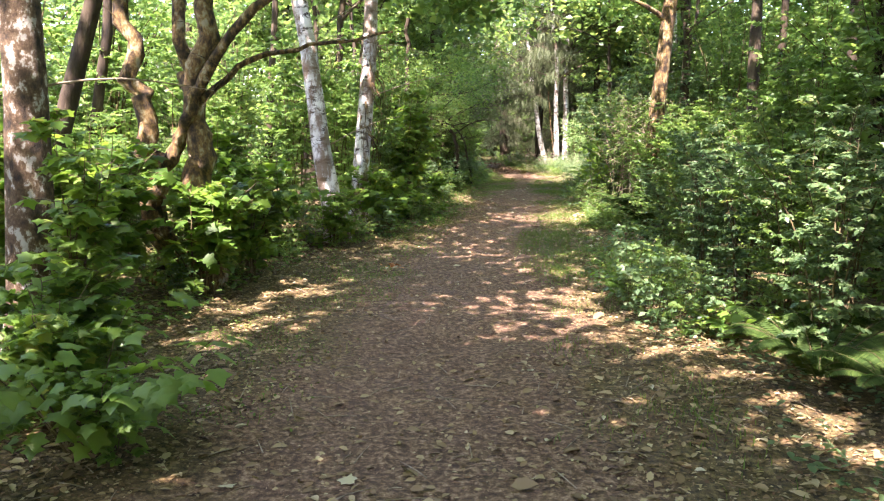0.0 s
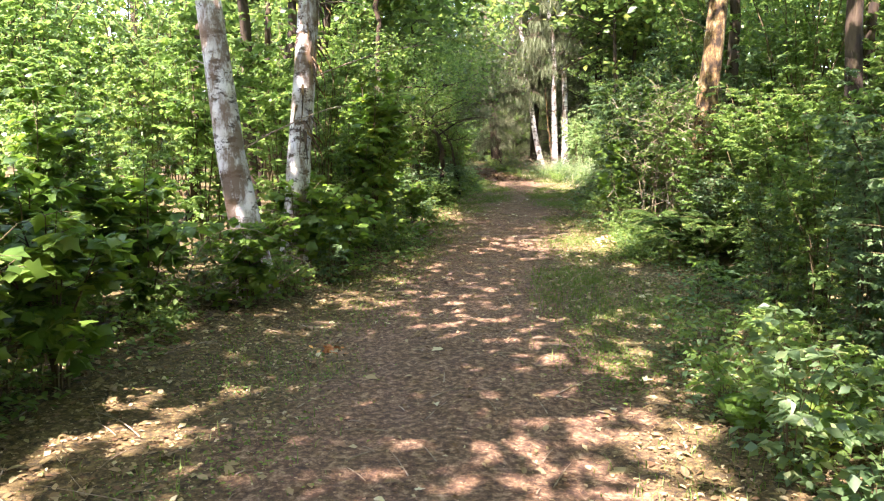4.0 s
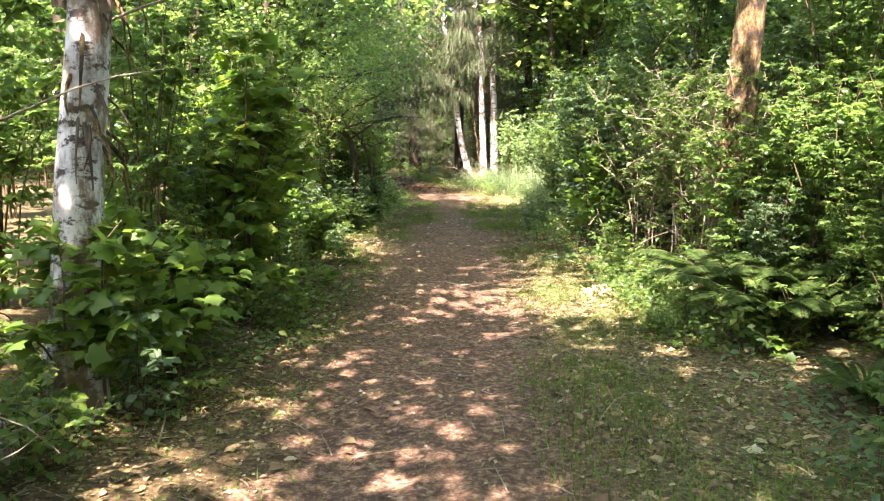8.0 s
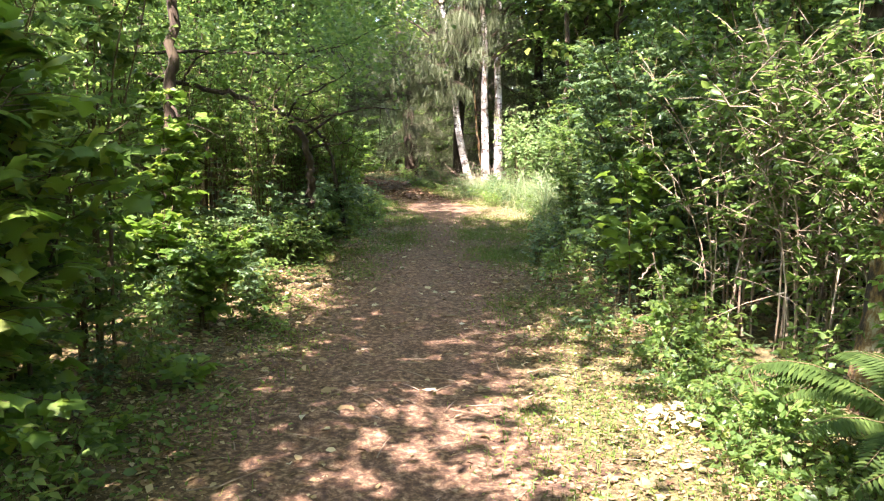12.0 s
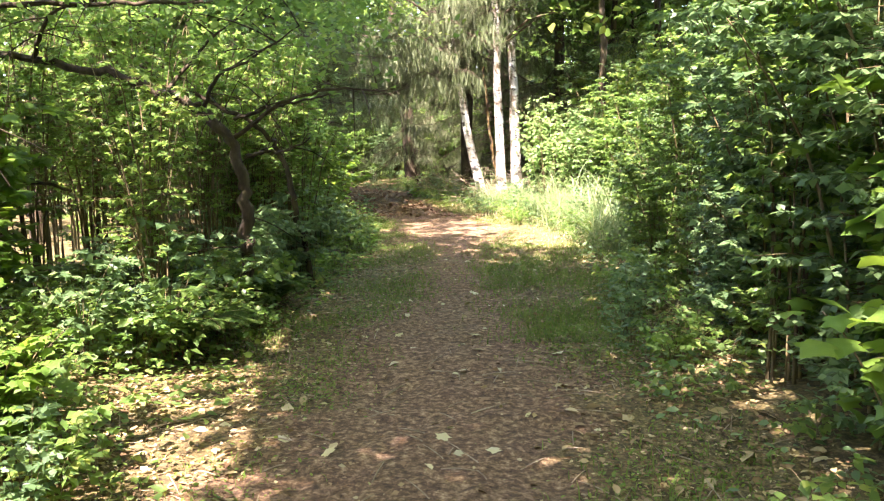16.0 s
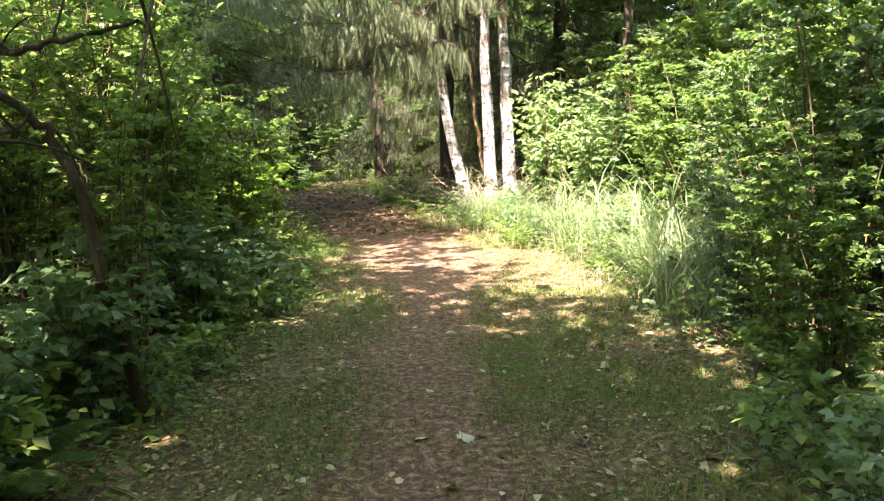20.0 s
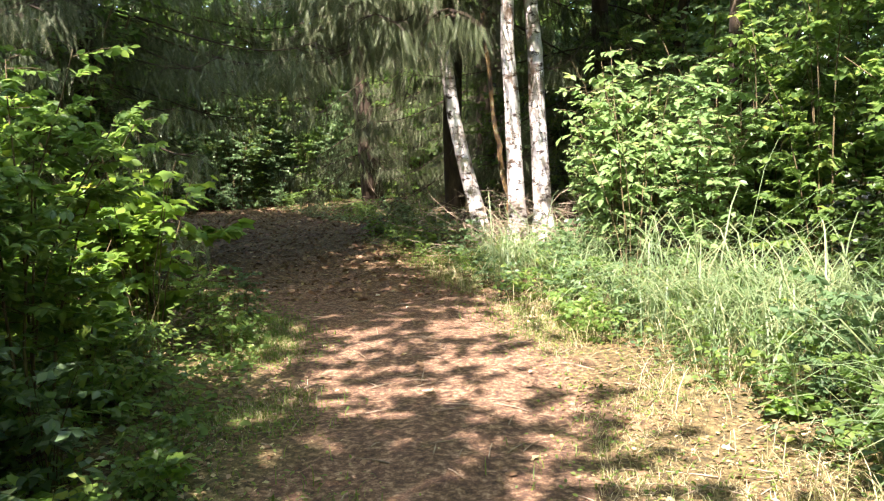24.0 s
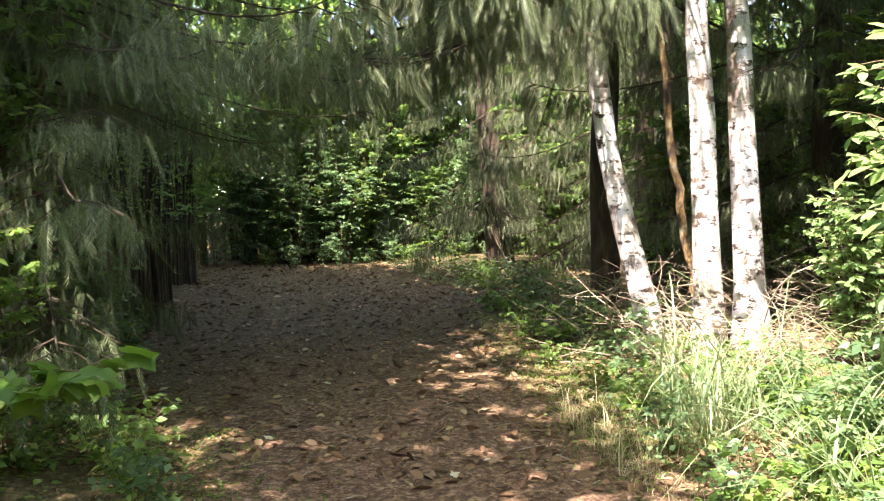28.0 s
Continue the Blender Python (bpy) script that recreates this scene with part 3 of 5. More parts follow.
for x, y, s in ((-1.3, 4.5, 0.36), (-1.95, 5.0, 0.55), (-1.75, 3.9, 0.4), (-2.2, 5.3, 0.65), (-3.0, 5.0, 0.9), (-3.3, 6.9, 1.0), (-2.2, 20.9, 0.5), (-2.3, 19.6, 0.7), (-2.7, 8.6, 0.9), (-3.5, 8.0, 1.1), (-2.6, 9.7, 0.85), (-3.3, 10.4, 1.0), (-4.1, 6.6, 1.2), (-4.3, 9.3, 1.2), (-3.0, 11.6, 0.95),
                (-2.2, 13.6, 0.85), (-2.0, 14.6, 0.7), (-2.3, 12.2, 0.62), (-2.75, 33.2, 1.0), (-2.5, 31.6, 0.7), (-3.1, 30.9, 1.0), (-1.9, 19.4, 0.5)):
    plant(BRUSH, x, y, pr.uniform(0, 360), s, group="large-leaved bushes")
for x, y, s in ((-2.2, 17.2, 1.0), (-1.95, 16.1, 1.0), (-2.7, 20.6, 0.8), (2.5, 22.2, 0.95), (2.2, 20.9, 0.9), (-3.2, 32.4, 0.8), (-3.6, 23.2, 0.9), (-2.2, 5.6, 0.72), (-3.3, 7.4, 0.75), (-3.6, 11.0, 0.8)):
    plant(TALLBRUSH, x, y, pr.uniform(0, 360), s, group="overhanging maple bushes")
for x, y, s in ((2.25, 36.0, 1.0), (1.8, 35.2, 0.9), (2.9, 35.3, 1.05), (3.5, 34.7, 1.1), (2.3, 34.1, 0.75), (2.7, 36.9, 0.95), (1.9, 37.2, 0.6), (2.9, 34.6, 1.0), (2.6, 24.5, 0.9)):
    plant(PALEBUSH, x, y, pr.uniform(0, 360), s, group="salmonberry bushes")
for x, y, s, k in ((2.75, 17.1, 0.7, ly), (3.3, 17.3, 0.75, g), (3.3, 16.3, 0.85, g), (3.8, 17.2, 0.9, ly), (3.3, 15.0, 0.75, g)):
    plant(k, x, y, pr.uniform(0, 360), s, group=GR)
for x, y, s in ((2.35, 19.3, 1.05), (2.75, 18.7, 1.1), (2.95, 17.9, 0.95), (3.2, 19.2, 1.0)):
    plant(DRYBUSH, x, y, pr.uniform(0, 360), s, group="half-dead bushes")
for i in range(16):
    plant([bl, fb, g, fg][i % 4], -9.6 + 0.52 * i, 50.4 + 0.07 * i + pr.uniform(-0.5, 0.6), pr.uniform(0, 360), pr.uniform(0.75, 1.15), group="thicket at the bend of the trail")
for i in range(11):
    plant(UNDER[i % 3], -11.5 + 1.15 * i, 53.0 + pr.uniform(-0.6, 0.8), pr.uniform(0, 360), pr.uniform(0.8, 0.98), group=GU)
for x, y, s in ((-10.2, 46.6, 0.8), (-11.3, 49.0, 0.85), (-11.8, 44.8, 0.9), (-10.2, 43.4, 0.8), (-12.5, 41.5, 0.9), (-4.4, 35.8, 0.7), (-6.4, 31.0, 0.8), (-4.4, 28.0, 0.85), (-6.6, 33.5, 0.9), (-8, 37.5, 0.9)):
    plant(UNDER[pr.integers(3)], x, y, pr.uniform(0, 360), s, group=GU)
CLUMP = make_shrub(35, "clump of dark thin upright stems in the shade", GREEN, DARK_BARK, name="stem_clump", category="shrub", w=2.8, h=5.0, stems=17, twigs=12, leaves=7, size=0.09, shape=DIAMOND, bare=0.25, stem_r=0.022)
for x, y, s in ((-5.6, 38.9, 0.8), (-6.0, 40.4, 0.8), (-6.6, 41.7, 0.9), (-7.2, 43.1, 0.9), (-8.2, 45.8, 1.0)):
    plant(CLUMP, x, y, pr.uniform(0, 360), s, group="stem clumps")
for x, y, s in ((-2.45, 23.6, 0.8), (-1.85, 26.4, 0.75)):
    plant(th, x, y, pr.uniform(0, 360), s, group=GL)
remove(CLUMP)
for x, y, s in ((-10.2, 44.5, 0.9), (-11.0, 47.5, 1.0), (-9.5, 42.0, 0.9), (-12, 50, 1.2), (-6.8, 38.8, 0.6)):
    plant(fg, x, y, pr.uniform(0, 360), s, group="thicket at the bend of the trail")
for o in HEDGE + FAR + UNDER + FARUNDER + LOW + [BRUSH, TALLBRUSH, DRYBUSH, PALEBUSH]:
    remove(o)


# ---- bushes close to the trail, leaf by leaf ----
def leafy_bush(seed, label, x, y, w, h, n, size, shape, mat, stems=7):
    r = np.random.default_rng(seed)
    root = thing("thimbleberry_bush", label, "bush", "large-leaved bushes", (x, y, lay(x, y)))
    tv, tf = shape
    kinds = []
    for k in range(4):
        v = tv.copy().astype(float)
        v[:, 2] += r.normal(0, 0.025, len(v)) - 0.12 * v[:, 1] ** 2
        kinds.append(mesh("leaf", v, tf, mat))
    lines = []
    for k in range(stems):
        a = 2 * np.pi * k / stems + r.uniform(-0.4, 0.4)
        top = np.array((np.cos(a) * w * r.uniform(0.2, 0.5), np.sin(a) * w * r.uniform(0.2, 0.5), h * r.uniform(0.6, 1.0)))
        line = bent((0.05 * np.cos(a), 0.05 * np.sin(a), -0.1), top, 8, (-0.1 * top[0], -0.1 * top[1], 0.05 * h), r)
        lines.append(line)
        part("stem", mesh("stem", *tube(line, np.linspace(0.007, 0.003, 8), 5), STEM), root)
    for k in range(n):
        line = lines[k % stems]
        f = r.uniform(0.25, 1) ** 0.7 * 7
        i = min(int(f), 6)
        p = line[i] + (line[i + 1] - line[i]) * (f - i)
        a = r.uniform(0, 2 * np.pi)
        d = np.array((np.cos(a), np.sin(a), r.uniform(-0.15, 0.35)))
        q = p + d * r.uniform(0.04, 0.2) * w
        T = Vector(d + np.array((0, 0, -0.45)))
        Nv = Vector((r.normal(0, 0.3), r.normal(0, 0.3), 1.0))
        Y = T.normalized()
        X = Y.cross(Nv).normalized()
        m = Matrix((X, Y, X.cross(Y))).transposed().to_4x4()
        s = size * r.uniform(0.55, 1.2)
        leaf = part("leaf", kinds[k % 4], root)
        leaf.matrix_basis = Matrix.Translation(q) @ m @ Matrix.Diagonal((s, s, s, 1))
    return root


leafy_bush(301, "low bush with broad lobed green leaves at the trail's start", -1.6, 4.7, 1.8, 0.8, 260, 0.125, MAPLE, BROAD)
leafy_bush(302, "bush with broad lobed leaves below the birches", -1.95, 14.3, 1.2, 0.95, 150, 0.14, MAPLE, BROAD)
leafy_bush(303, "bright bush with lobed leaves reaching over the trail", -2.45, 32.6, 1.3, 1.75, 190, 0.125, MAPLE, BROAD)
leafy_bush(304, "tall leafy bush with pale oval leaves in the sun", 1.8, 34.7, 1.3, 2.6, 190, 0.13, OVAL, PALE)
leafy_bush(305, "bush with broad leaves at the thicket's edge", 1.85, 20.4, 1.0, 1.5, 110, 0.14, MAPLE, BROAD)


# ---- trees ----
def shade(x, y):
    """How closed the unseen canopy is above the ground at x, y, as seen from the sun: 0 open, 1 closed. Set by hand to
    place sun and shade.
    """
    if -0.5 < x < 2.5 and 43.8 < y < 49:
        return 0.2
    if 36.3 < y < 42 and left(y) + 0.7 < x < -0.8:
        return 0.85
    if 1.1 < x < 3.4 and 19.8 < y < 24:
        return 0.6 if x < 1.7 else 0.2
    if -2.8 < x < -1.3 and 10 < y < 13.5:
        return 0.25
    if x < (-1.3 if y < 9 else -1.2 if y < 19 else -1.0 if y < 30 else -1.7):
        if 13 < y < 17 and x > -3:
            return 0.3
        if 19 < y < 25 and x > -2.6:
            return 0.0
        return 0.02 if y < 18 else 0.04 if y < 32 else 0.0 if y < 34 else (0.15 if x < -2.0 else 0.5) if y < 41 else 0.55 if y < 47 else 0.5
    if 0.9 < x < 3.0 and 10.3 < y < 18.2:
        return (0.25 if y < 12 else 0.55) if y < 14.2 else 0.65 if x < 2.2 else 0.12
    if 1.3 < x < 1.9 and 17.8 < y < 19.4:
        return 0.5
    if x > 2.1:
        if (x > 3.2 and 27 < y < 33.5) or (28 < y < 31 and x < 3.2):
            return 0.3 if x > 3.2 else 0.6
        return 0.22 if y < 12 else (0.2 if x < 3.2 else 0.06) if y < 17.2 else 0.04 if y < 22 else 0.15 if y < 28 else (0.4 if x > 3.2 else 0.1) if y < 45 else 0.7
    if x < -0.8 and 5.6 < y < 9:
        return 0.3
    if y < 7.6 or (x < -1 and y < 9):
        return 0.4 if x < 0.7 else 0.85 if x < 1.5 else 0.8
    if y < 10.3:
        return (0.2 if x < 1.2 else 0.45) if x > -0.4 and y < 9.6 else 0.4
    if y < 12:
        return 0.25 if x > -0.3 else 0.5
    if y < 16.5 and x > 0.3:
        return 0.68 if y < 15 else 0.85
    if y < 15:
        return 0.48
    if y < 18.5:
        return 0.6
    if y < 28.3:
        return (0.15 if y < 24 else 0.5) if x > 1.5 else 0.5 if y < 22 else 0.9
    if y < 34.3:
        if 28 < y < 31:
            return 0.6 if x < 0.9 else 0.82
        return (0.4 if y < 29.3 else 0.1 if x < 0.6 and y < 32.5 else 0.35 if x < 0.3 and y > 32.5 else 0.35 if x > 1.6 and y < 33 else 0.0) if x > -1.4 else 0.35
    if x > (0.4 if y < 36.5 else 0.0) and y < 43:
        return 0.02 if y < 36 or x > 0.5 else 0.5
    if y > 47.5:
        return 0.5 if x < -4 else 0.9
    return (0.75 if y < 37 else 0.95) if x < 0.2 else 0.85


LEAN = 1 / math.tan(SUN_EL)
SHADOW = np.array((-math.sin(SUN_AZ), -math.cos(SUN_AZ))) * LEAN


def crown(r, blobs, spread, count, size, shape=DIAMOND, at=None):
    """Leaves in uneven clumps round the given points; clumps that would shadow ground meant to be sunlit are left out.
    """
    P = []
    for (cx, cy, cz, rad) in blobs:
        for _ in range(max(1, int(rad * spread))):
            c = np.array((cx, cy, cz)) + r.normal(0, 0.55, 3) * rad * (1, 1, 0.6)
            if at is not None and r.uniform() > shade(*(c[:2] + at + SHADOW * c[2])):
                continue
            P.append(c + r.normal(0, 0.33, (count, 3)) * (1, 1, 0.5))
    P = np.concatenate(P)
    T = r.normal(0, 1, P.shape) * (1, 1, 0.4) - (0, 0, 0.3)
    N = np.array((0, 0, 1.0)) + r.normal(0, 0.5, P.shape)
    return cloud(P, T, N, size * r.uniform(0.6, 1.3, len(P)), shape)


def make_tree(seed, name, label, x, y, h, radius, bark, leaf, tilt=(0, 0), first=4.5, wide=3.0, blobs=16, spread=9, count=26, size=0.12, category="tree", group="", sway=0.25, lowlimbs=0, joined=False):
    r = np.random.default_rng(seed)
    root = thing(name, label, category, group, (x, y, lay(x, y)))
    top = np.array((tilt[0], tilt[1], h))
    line = bent((0, 0, -0.25), top, 16, (r.normal(0, sway), r.normal(0, sway), 0), r)
    z = np.linspace(0, 1, 16)
    rad = radius * (1 - 0.85 * z) * (1 + 0.55 * np.exp(-z * h / 0.35))
    tv, tf = tube(line, rad, 14, 0.035, r)
    part("trunk", mesh("trunk", tv, tf, bark), root)
    bl_, high = [], []
    for i in range(blobs):
        f = r.uniform(first / h, 0.97)
        k = min(int(f * 15), 14)
        a = r.uniform(0, 2 * np.pi)
        ln = wide * r.uniform(0.5, 1.0) * (1.15 - 0.6 * f)
        q = line[k] + np.array((np.cos(a) * ln, np.sin(a) * ln, ln * r.uniform(0.15, 0.55)))
        lb = tube(bent(line[k], q, 7, (0, 0, 0.1 * ln), r), np.linspace(rad[k] * 0.45, 0.012, 7), 6)
        if joined:
            high.append(lb)
        else:
            part("limb", mesh("limb", *lb, BARK if bark in (BIRCH, MOSSY_BIRCH) else bark), root)
        bl_.append((*q, wide * 0.42))
        bl_.append((*(line[k] * 0.4 + q * 0.6), wide * 0.34))
    if high:
        tagged(part("limb", mesh("limb", *gather(high), bark), root), kind="stuff")
    for i in range(lowlimbs):
        a = r.uniform(0, 2 * np.pi)
        k = r.integers(2, 6)
        ln = r.uniform(0.6, 1.6)
        lb = tube(bent(line[k], line[k] + np.array((np.cos(a) * ln, np.sin(a) * ln, r.uniform(-0.1, 0.5) * ln)), 7, (0, 0, 0.08), r), np.linspace(0.011, 0.003, 7), 5)
        part("limb", mesh("limb", *lb, DEAD), root, "bare dead limb")
    part("crown", mesh("crown", *crown(r, bl_, spread, count, size, at=np.array((x, y))), leaf), root)
    return root


make_tree(41, "birch_tree", "white birch with dark scars and mossy brown patches", -2.35, 12.75, 12.5, 0.165, MOSSY_BIRCH, GREEN, (-1.75, 0.4), sway=0.1, lowlimbs=5, group="birches")
SHREDDED = make_tree(42, "birch_tree", "slender white birch with peeling brown bark shreds", -2.3, 13.6, 12, 0.15, MOSSY_BIRCH, GREEN, (0.35, 1.9), sway=0.1, lowlimbs=4, group="birches")
# Seen trunk; the crown is widened out of view to shade the trail ahead.
make_tree(43, "lichen_tree", "dark trunk spotted with pale lichen near the trail", -2.8, 6.0, 11, 0.17, LICHEN, GREEN, (0.2, -0.3), first=5.0, wide=4.4, blobs=16, spread=9, count=14, size=0.28, lowlimbs=4, group="birches")
make_tree(44, "moss_tree", "old tree trunk covered in orange-brown moss", 2.8, 17.65, 12, 0.19, MOSSY, GREEN, (0.1, 0.2), sway=0.06, lowlimbs=1)
make_tree(45, "birch_tree", "straight white birch at the bend, lit by the sun", 1.0, 38.6, 12, 0.135, BIRCH, GREEN, (0.25, 0.3), group="birches", lowlimbs=0)
make_tree(46, "birch_tree", "white birch with orange bark stains at the bend", 1.42, 38.7, 12, 0.15, BIRCH, GREEN, (0.45, 0.4), group="birches", lowlimbs=0)
make_tree(47, "birch_tree", "leaning pale birch trunk at the bend", 0.6, 38.75, 11, 0.125, BIRCH, GREEN, (-2.0, 1.2), group="birches", sway=0.1)
make_tree(48, "birch_tree", "slim white birch among the sunny shrubs", 3.9, 22.6, 12, 0.1, BIRCH, GREEN, (0.1, 0.2), sway=0.1, group="birches")
# Added trees: their crowns stay out of view and only throw dappled shade.
for i in range(20):
    y = -15 + 5.6 * (i // 2) + pr.uniform(-1, 1)
    x = (left(y) - (4.6 if 12 < y < 36 else 3.2) if i % 2 else right(y) + 3.0) + pr.uniform(-0.6, 0.6)
    if y > 38:
        x += 4 if i % 2 == 0 else -3
    make_tree(150 + i, "alder_tree", "added broadleaf tree with a dark trunk, its unseen crown shading the trail", x, y, 11.5, 0.1, DARK_BARK, GREEN, first=5.5, wide=5.0, blobs=18, spread=20, count=14, size=0.28, group="tall trees over the trail", joined=True)

# More added trees, set where the ground below should be darker.
for i, (x, y) in enumerate([(-3.2, -3.5), (3.1, -4.5), (-3.4, 1.0), (3.4, -1.0), (-3.0, -8.0), (2.9, -9.5), (-6.0, -2.5), (0.3, -14), (-7.2, 36), (-10, 40.5), (4.9, 38.2), (-14.5, 43), (4.2, 45), (-12.6, 40), (-13, 46), (-4.7, 20.6), (-4.9, 23.6), (3.5, 2.6), (4.2, 7.6), (4.5, 10.4), (-5.5, 52.0), (-9.5, 52.5), (3.9, 20.3), (-6.3, 39.2), (3.6, 40.4), (-4.6, 18.6), (4.3, 15.5)]):
    make_tree(190 + i, "alder_tree", "added broadleaf tree with a dark trunk, its unseen crown shading the trail", x, y, 11.0, 0.13, DARK_BARK, GREEN, first=5.0, wide=4.6, blobs=18, spread=20, count=14, size=0.28, group="tall trees over the trail", joined=True)

# Added leaning tree, placed so its crown shades the sunny verge.
make_tree(230, "alder_tree", "added broadleaf tree leaning over the trail to shade its verge", -4.3, 8.0, 11.0, 0.1, DARK_BARK, GREEN, (3.4, 0.5), first=6.0, wide=3.0, blobs=7, spread=20, count=14, size=0.24, group="tall trees over the trail", joined=True)


def limbed(name, label, x, y, bark, leaf, limbs, crowns, category="tree", seed=1, twigs=0, size=0.08, spread=10):
    """A tree told limb by limb: each limb is a run of points with a radius at both ends."""
    r = np.random.default_rng(seed)
    root = thing(name, label, category, at=(x, y, lay(x, y)))
    for pts, r0, r1 in limbs:
        pts = np.array(pts, float)
        t = np.linspace(0, len(pts) - 1, 5 * len(pts))
        line = np.stack([np.interp(t, range(len(pts)), pts[:, k]) for k in range(3)], -1)
        for _ in range(3):
            line[1:-1] = (line[:-2] + 2 * line[1:-1] + line[2:]) / 4
        line[1:] += r.normal(0, r1 * 0.5 + 0.004, line[1:].shape)
        lb = part("limb", mesh("limb", *tube(line, np.linspace(r0, r1, len(line)), 10, 0.07, r), bark), root)
        for j in range(twigs):
            i = r.integers(2, len(line))
            d = unit(r.normal(0, 1, 3) + (0, 0, 0.15)) * r.uniform(0.3, 0.9)
            tg = new("twig", mesh("twig", *tube(bent(line[i], line[i] + d, 5, (0, 0, 0.05), r), np.linspace(0.008, 0.002, 5), 4), bark))
            tg.parent = lb
    part("crown", mesh("crown", *crown(r, crowns, spread, 22, size), leaf), root)
    return root


def bark_strips(root, n, low, top, lean, seed):
    """Curled strips of brown bark that peel off one side of a trunk."""
    r = np.random.default_rng(seed)
    for i in range(n):
        z = r.uniform(low, top)
        a = r.normal(-0.5, 0.7)
        p = np.array((lean[0] * z, lean[1] * z, z)) + 0.13 * np.array((np.cos(a), np.sin(a), 0))
        ln = r.uniform(0.15, 0.45)
        q = p + np.array((np.cos(a) * r.uniform(0.02, 0.16), np.sin(a) * r.uniform(0.02, 0.16), -ln))
        line = bent(p, q, 6, (0.05 * np.cos(a), 0.05 * np.sin(a), 0.0), r)
        v, f = tube(line, np.linspace(0.014, 0.004, 6) * r.uniform(0.6, 1.3), 5)
        part("bark_strip", mesh("bark_strip", v, f, MOSSY if i % 3 else BARK), root, "shred of peeling orange-brown bark")


bark_strips(SHREDDED, 34, 1.5, 3.3, (0.03, 0.158), 107)
limbed("mossy_maple", "gnarled multi-stemmed maple clad in orange-brown moss", -2.95, 9.05, MOSSY, GREEN, [
    ([(-0.35, 0, -0.2), (-0.42, 0, 0.9), (-0.5, 0.05, 1.6), (-0.75, 0.1, 2.6), (-1.0, 0.1, 4.2)], 0.15, 0.07),
    ([(0.1, 0, -0.2), (0.1, 0, 0.9), (0.02, 0, 1.5), (0.12, 0.1, 2.5), (0.05, 0.2, 5.0)], 0.19, 0.08),
    ([(0.12, 0.15, 0.7), (-0.1, 0.25, 1.6), (-0.22, 0.3, 2.5), (-0.3, 0.4, 4.5)], 0.11, 0.06),
    ([(-0.45, 0, 1.1), (-0.25, -0.05, 1.35), (-0.05, -0.05, 1.75), (0.25, -0.1, 2.4), (0.9, -0.1, 3.1), (1.6, 0, 3.6)], 0.09, 0.035),
    ([(0.1, 0, 2.0), (0.6, 0.1, 2.45), (1.3, 0.2, 2.6), (2.1, 0.4, 2.75)], 0.04, 0.012)],
    [(-1.0, 0, 5.5, 1.2), (0.2, 0.3, 6.2, 1.4), (1.4, 0.2, 4.3, 0.7)], seed=101, twigs=2)
limbed("arching_tree", "dark crooked tree with a limb arching over the thicket", -2.0, 24.6, DARK_BARK, GREEN, [
    ([(0.02, 0, -0.2), (0.0, 0, 0.4), (0.02, 0, 0.85), (0.07, 0, 1.2), (-0.08, 0, 1.6), (-0.31, 0, 1.87), (-0.65, 0, 2.03), (-1.16, 0, 2.22), (-1.85, 0.05, 2.36), (-2.6, 0.1, 2.5)], 0.065, 0.03),
    ([(0.05, 0, 1.45), (0.25, 0, 1.5), (0.4, -0.05, 1.48), (0.65, -0.1, 1.6)], 0.02, 0.006),
    ([(-0.05, 0, 1.62), (0.44, -0.2, 1.93), (0.9, -0.2, 2.03), (1.35, -0.2, 2.0)], 0.022, 0.006),
    ([(-0.31, 0, 1.87), (-0.1, -0.3, 2.15), (0.25, -0.5, 2.25), (0.7, -0.6, 2.5)], 0.02, 0.005),
    ([(-0.65, 0, 2.03), (-0.3, 0.2, 2.5), (0.1, 0.3, 2.8)], 0.02, 0.006),
    ([(-1.85, 0.05, 2.36), (-1.5, -0.3, 2.7), (-0.9, -0.4, 2.8)], 0.022, 0.006),
    ([(-2.6, -0.4, 2.7), (-1.63, -0.4, 2.75), (-0.7, -0.4, 2.74), (0.1, -0.4, 2.74), (0.65, -0.4, 2.88)], 0.028, 0.008),
    ([(-2.9, -0.6, 1.45), (-2.4, -0.6, 1.33), (-1.8, -0.6, 1.32), (-1.27, -0.6, 1.2)], 0.03, 0.012)],
    [(-1.5, 0, 3.1, 0.8), (0.2, 0, 3.0, 0.7), (-2.4, 0.3, 3.2, 0.9), (0.9, -0.2, 2.4, 0.4), (0.9, -1.6, 3.3, 0.6), (-0.4, -2.2, 3.0, 0.7), (0.8, 1.6, 3.0, 0.6), (0.3, -1.0, 2.9, 0.6), (0.6, 0.8, 3.4, 0.7), (0.4, 2.4, 3.6, 0.8), (-0.5, 1.2, 3.6, 0.8), (-0.2, 2.6, 3.1, 0.8), (-0.6, -3.6, 3.3, 0.8)], seed=102, twigs=6, spread=26)
limbed("leaning_tree", "dark leaning trunk in the shaded thicket", -1.75, 26.0, DARK_BARK, LIGHT, [
    ([(0.1, 0.1, -0.2), (-0.02, 0, 0.7), (-0.1, 0, 1.12), (-0.22, 0, 1.54), (-0.38, -0.1, 1.75), (-0.8, -0.2, 2.0), (-1.6, -0.3, 2.4)], 0.036, 0.018),
    ([(-0.6, -0.3, 1.85), (-0.2, -0.5, 1.95), (0.05, -0.5, 2.0), (0.4, -0.5, 2.08)], 0.022, 0.008)],
    [(-0.8, 0, 2.8, 0.6), (0.0, 0, 2.7, 0.5)], seed=105, twigs=4, spread=14)
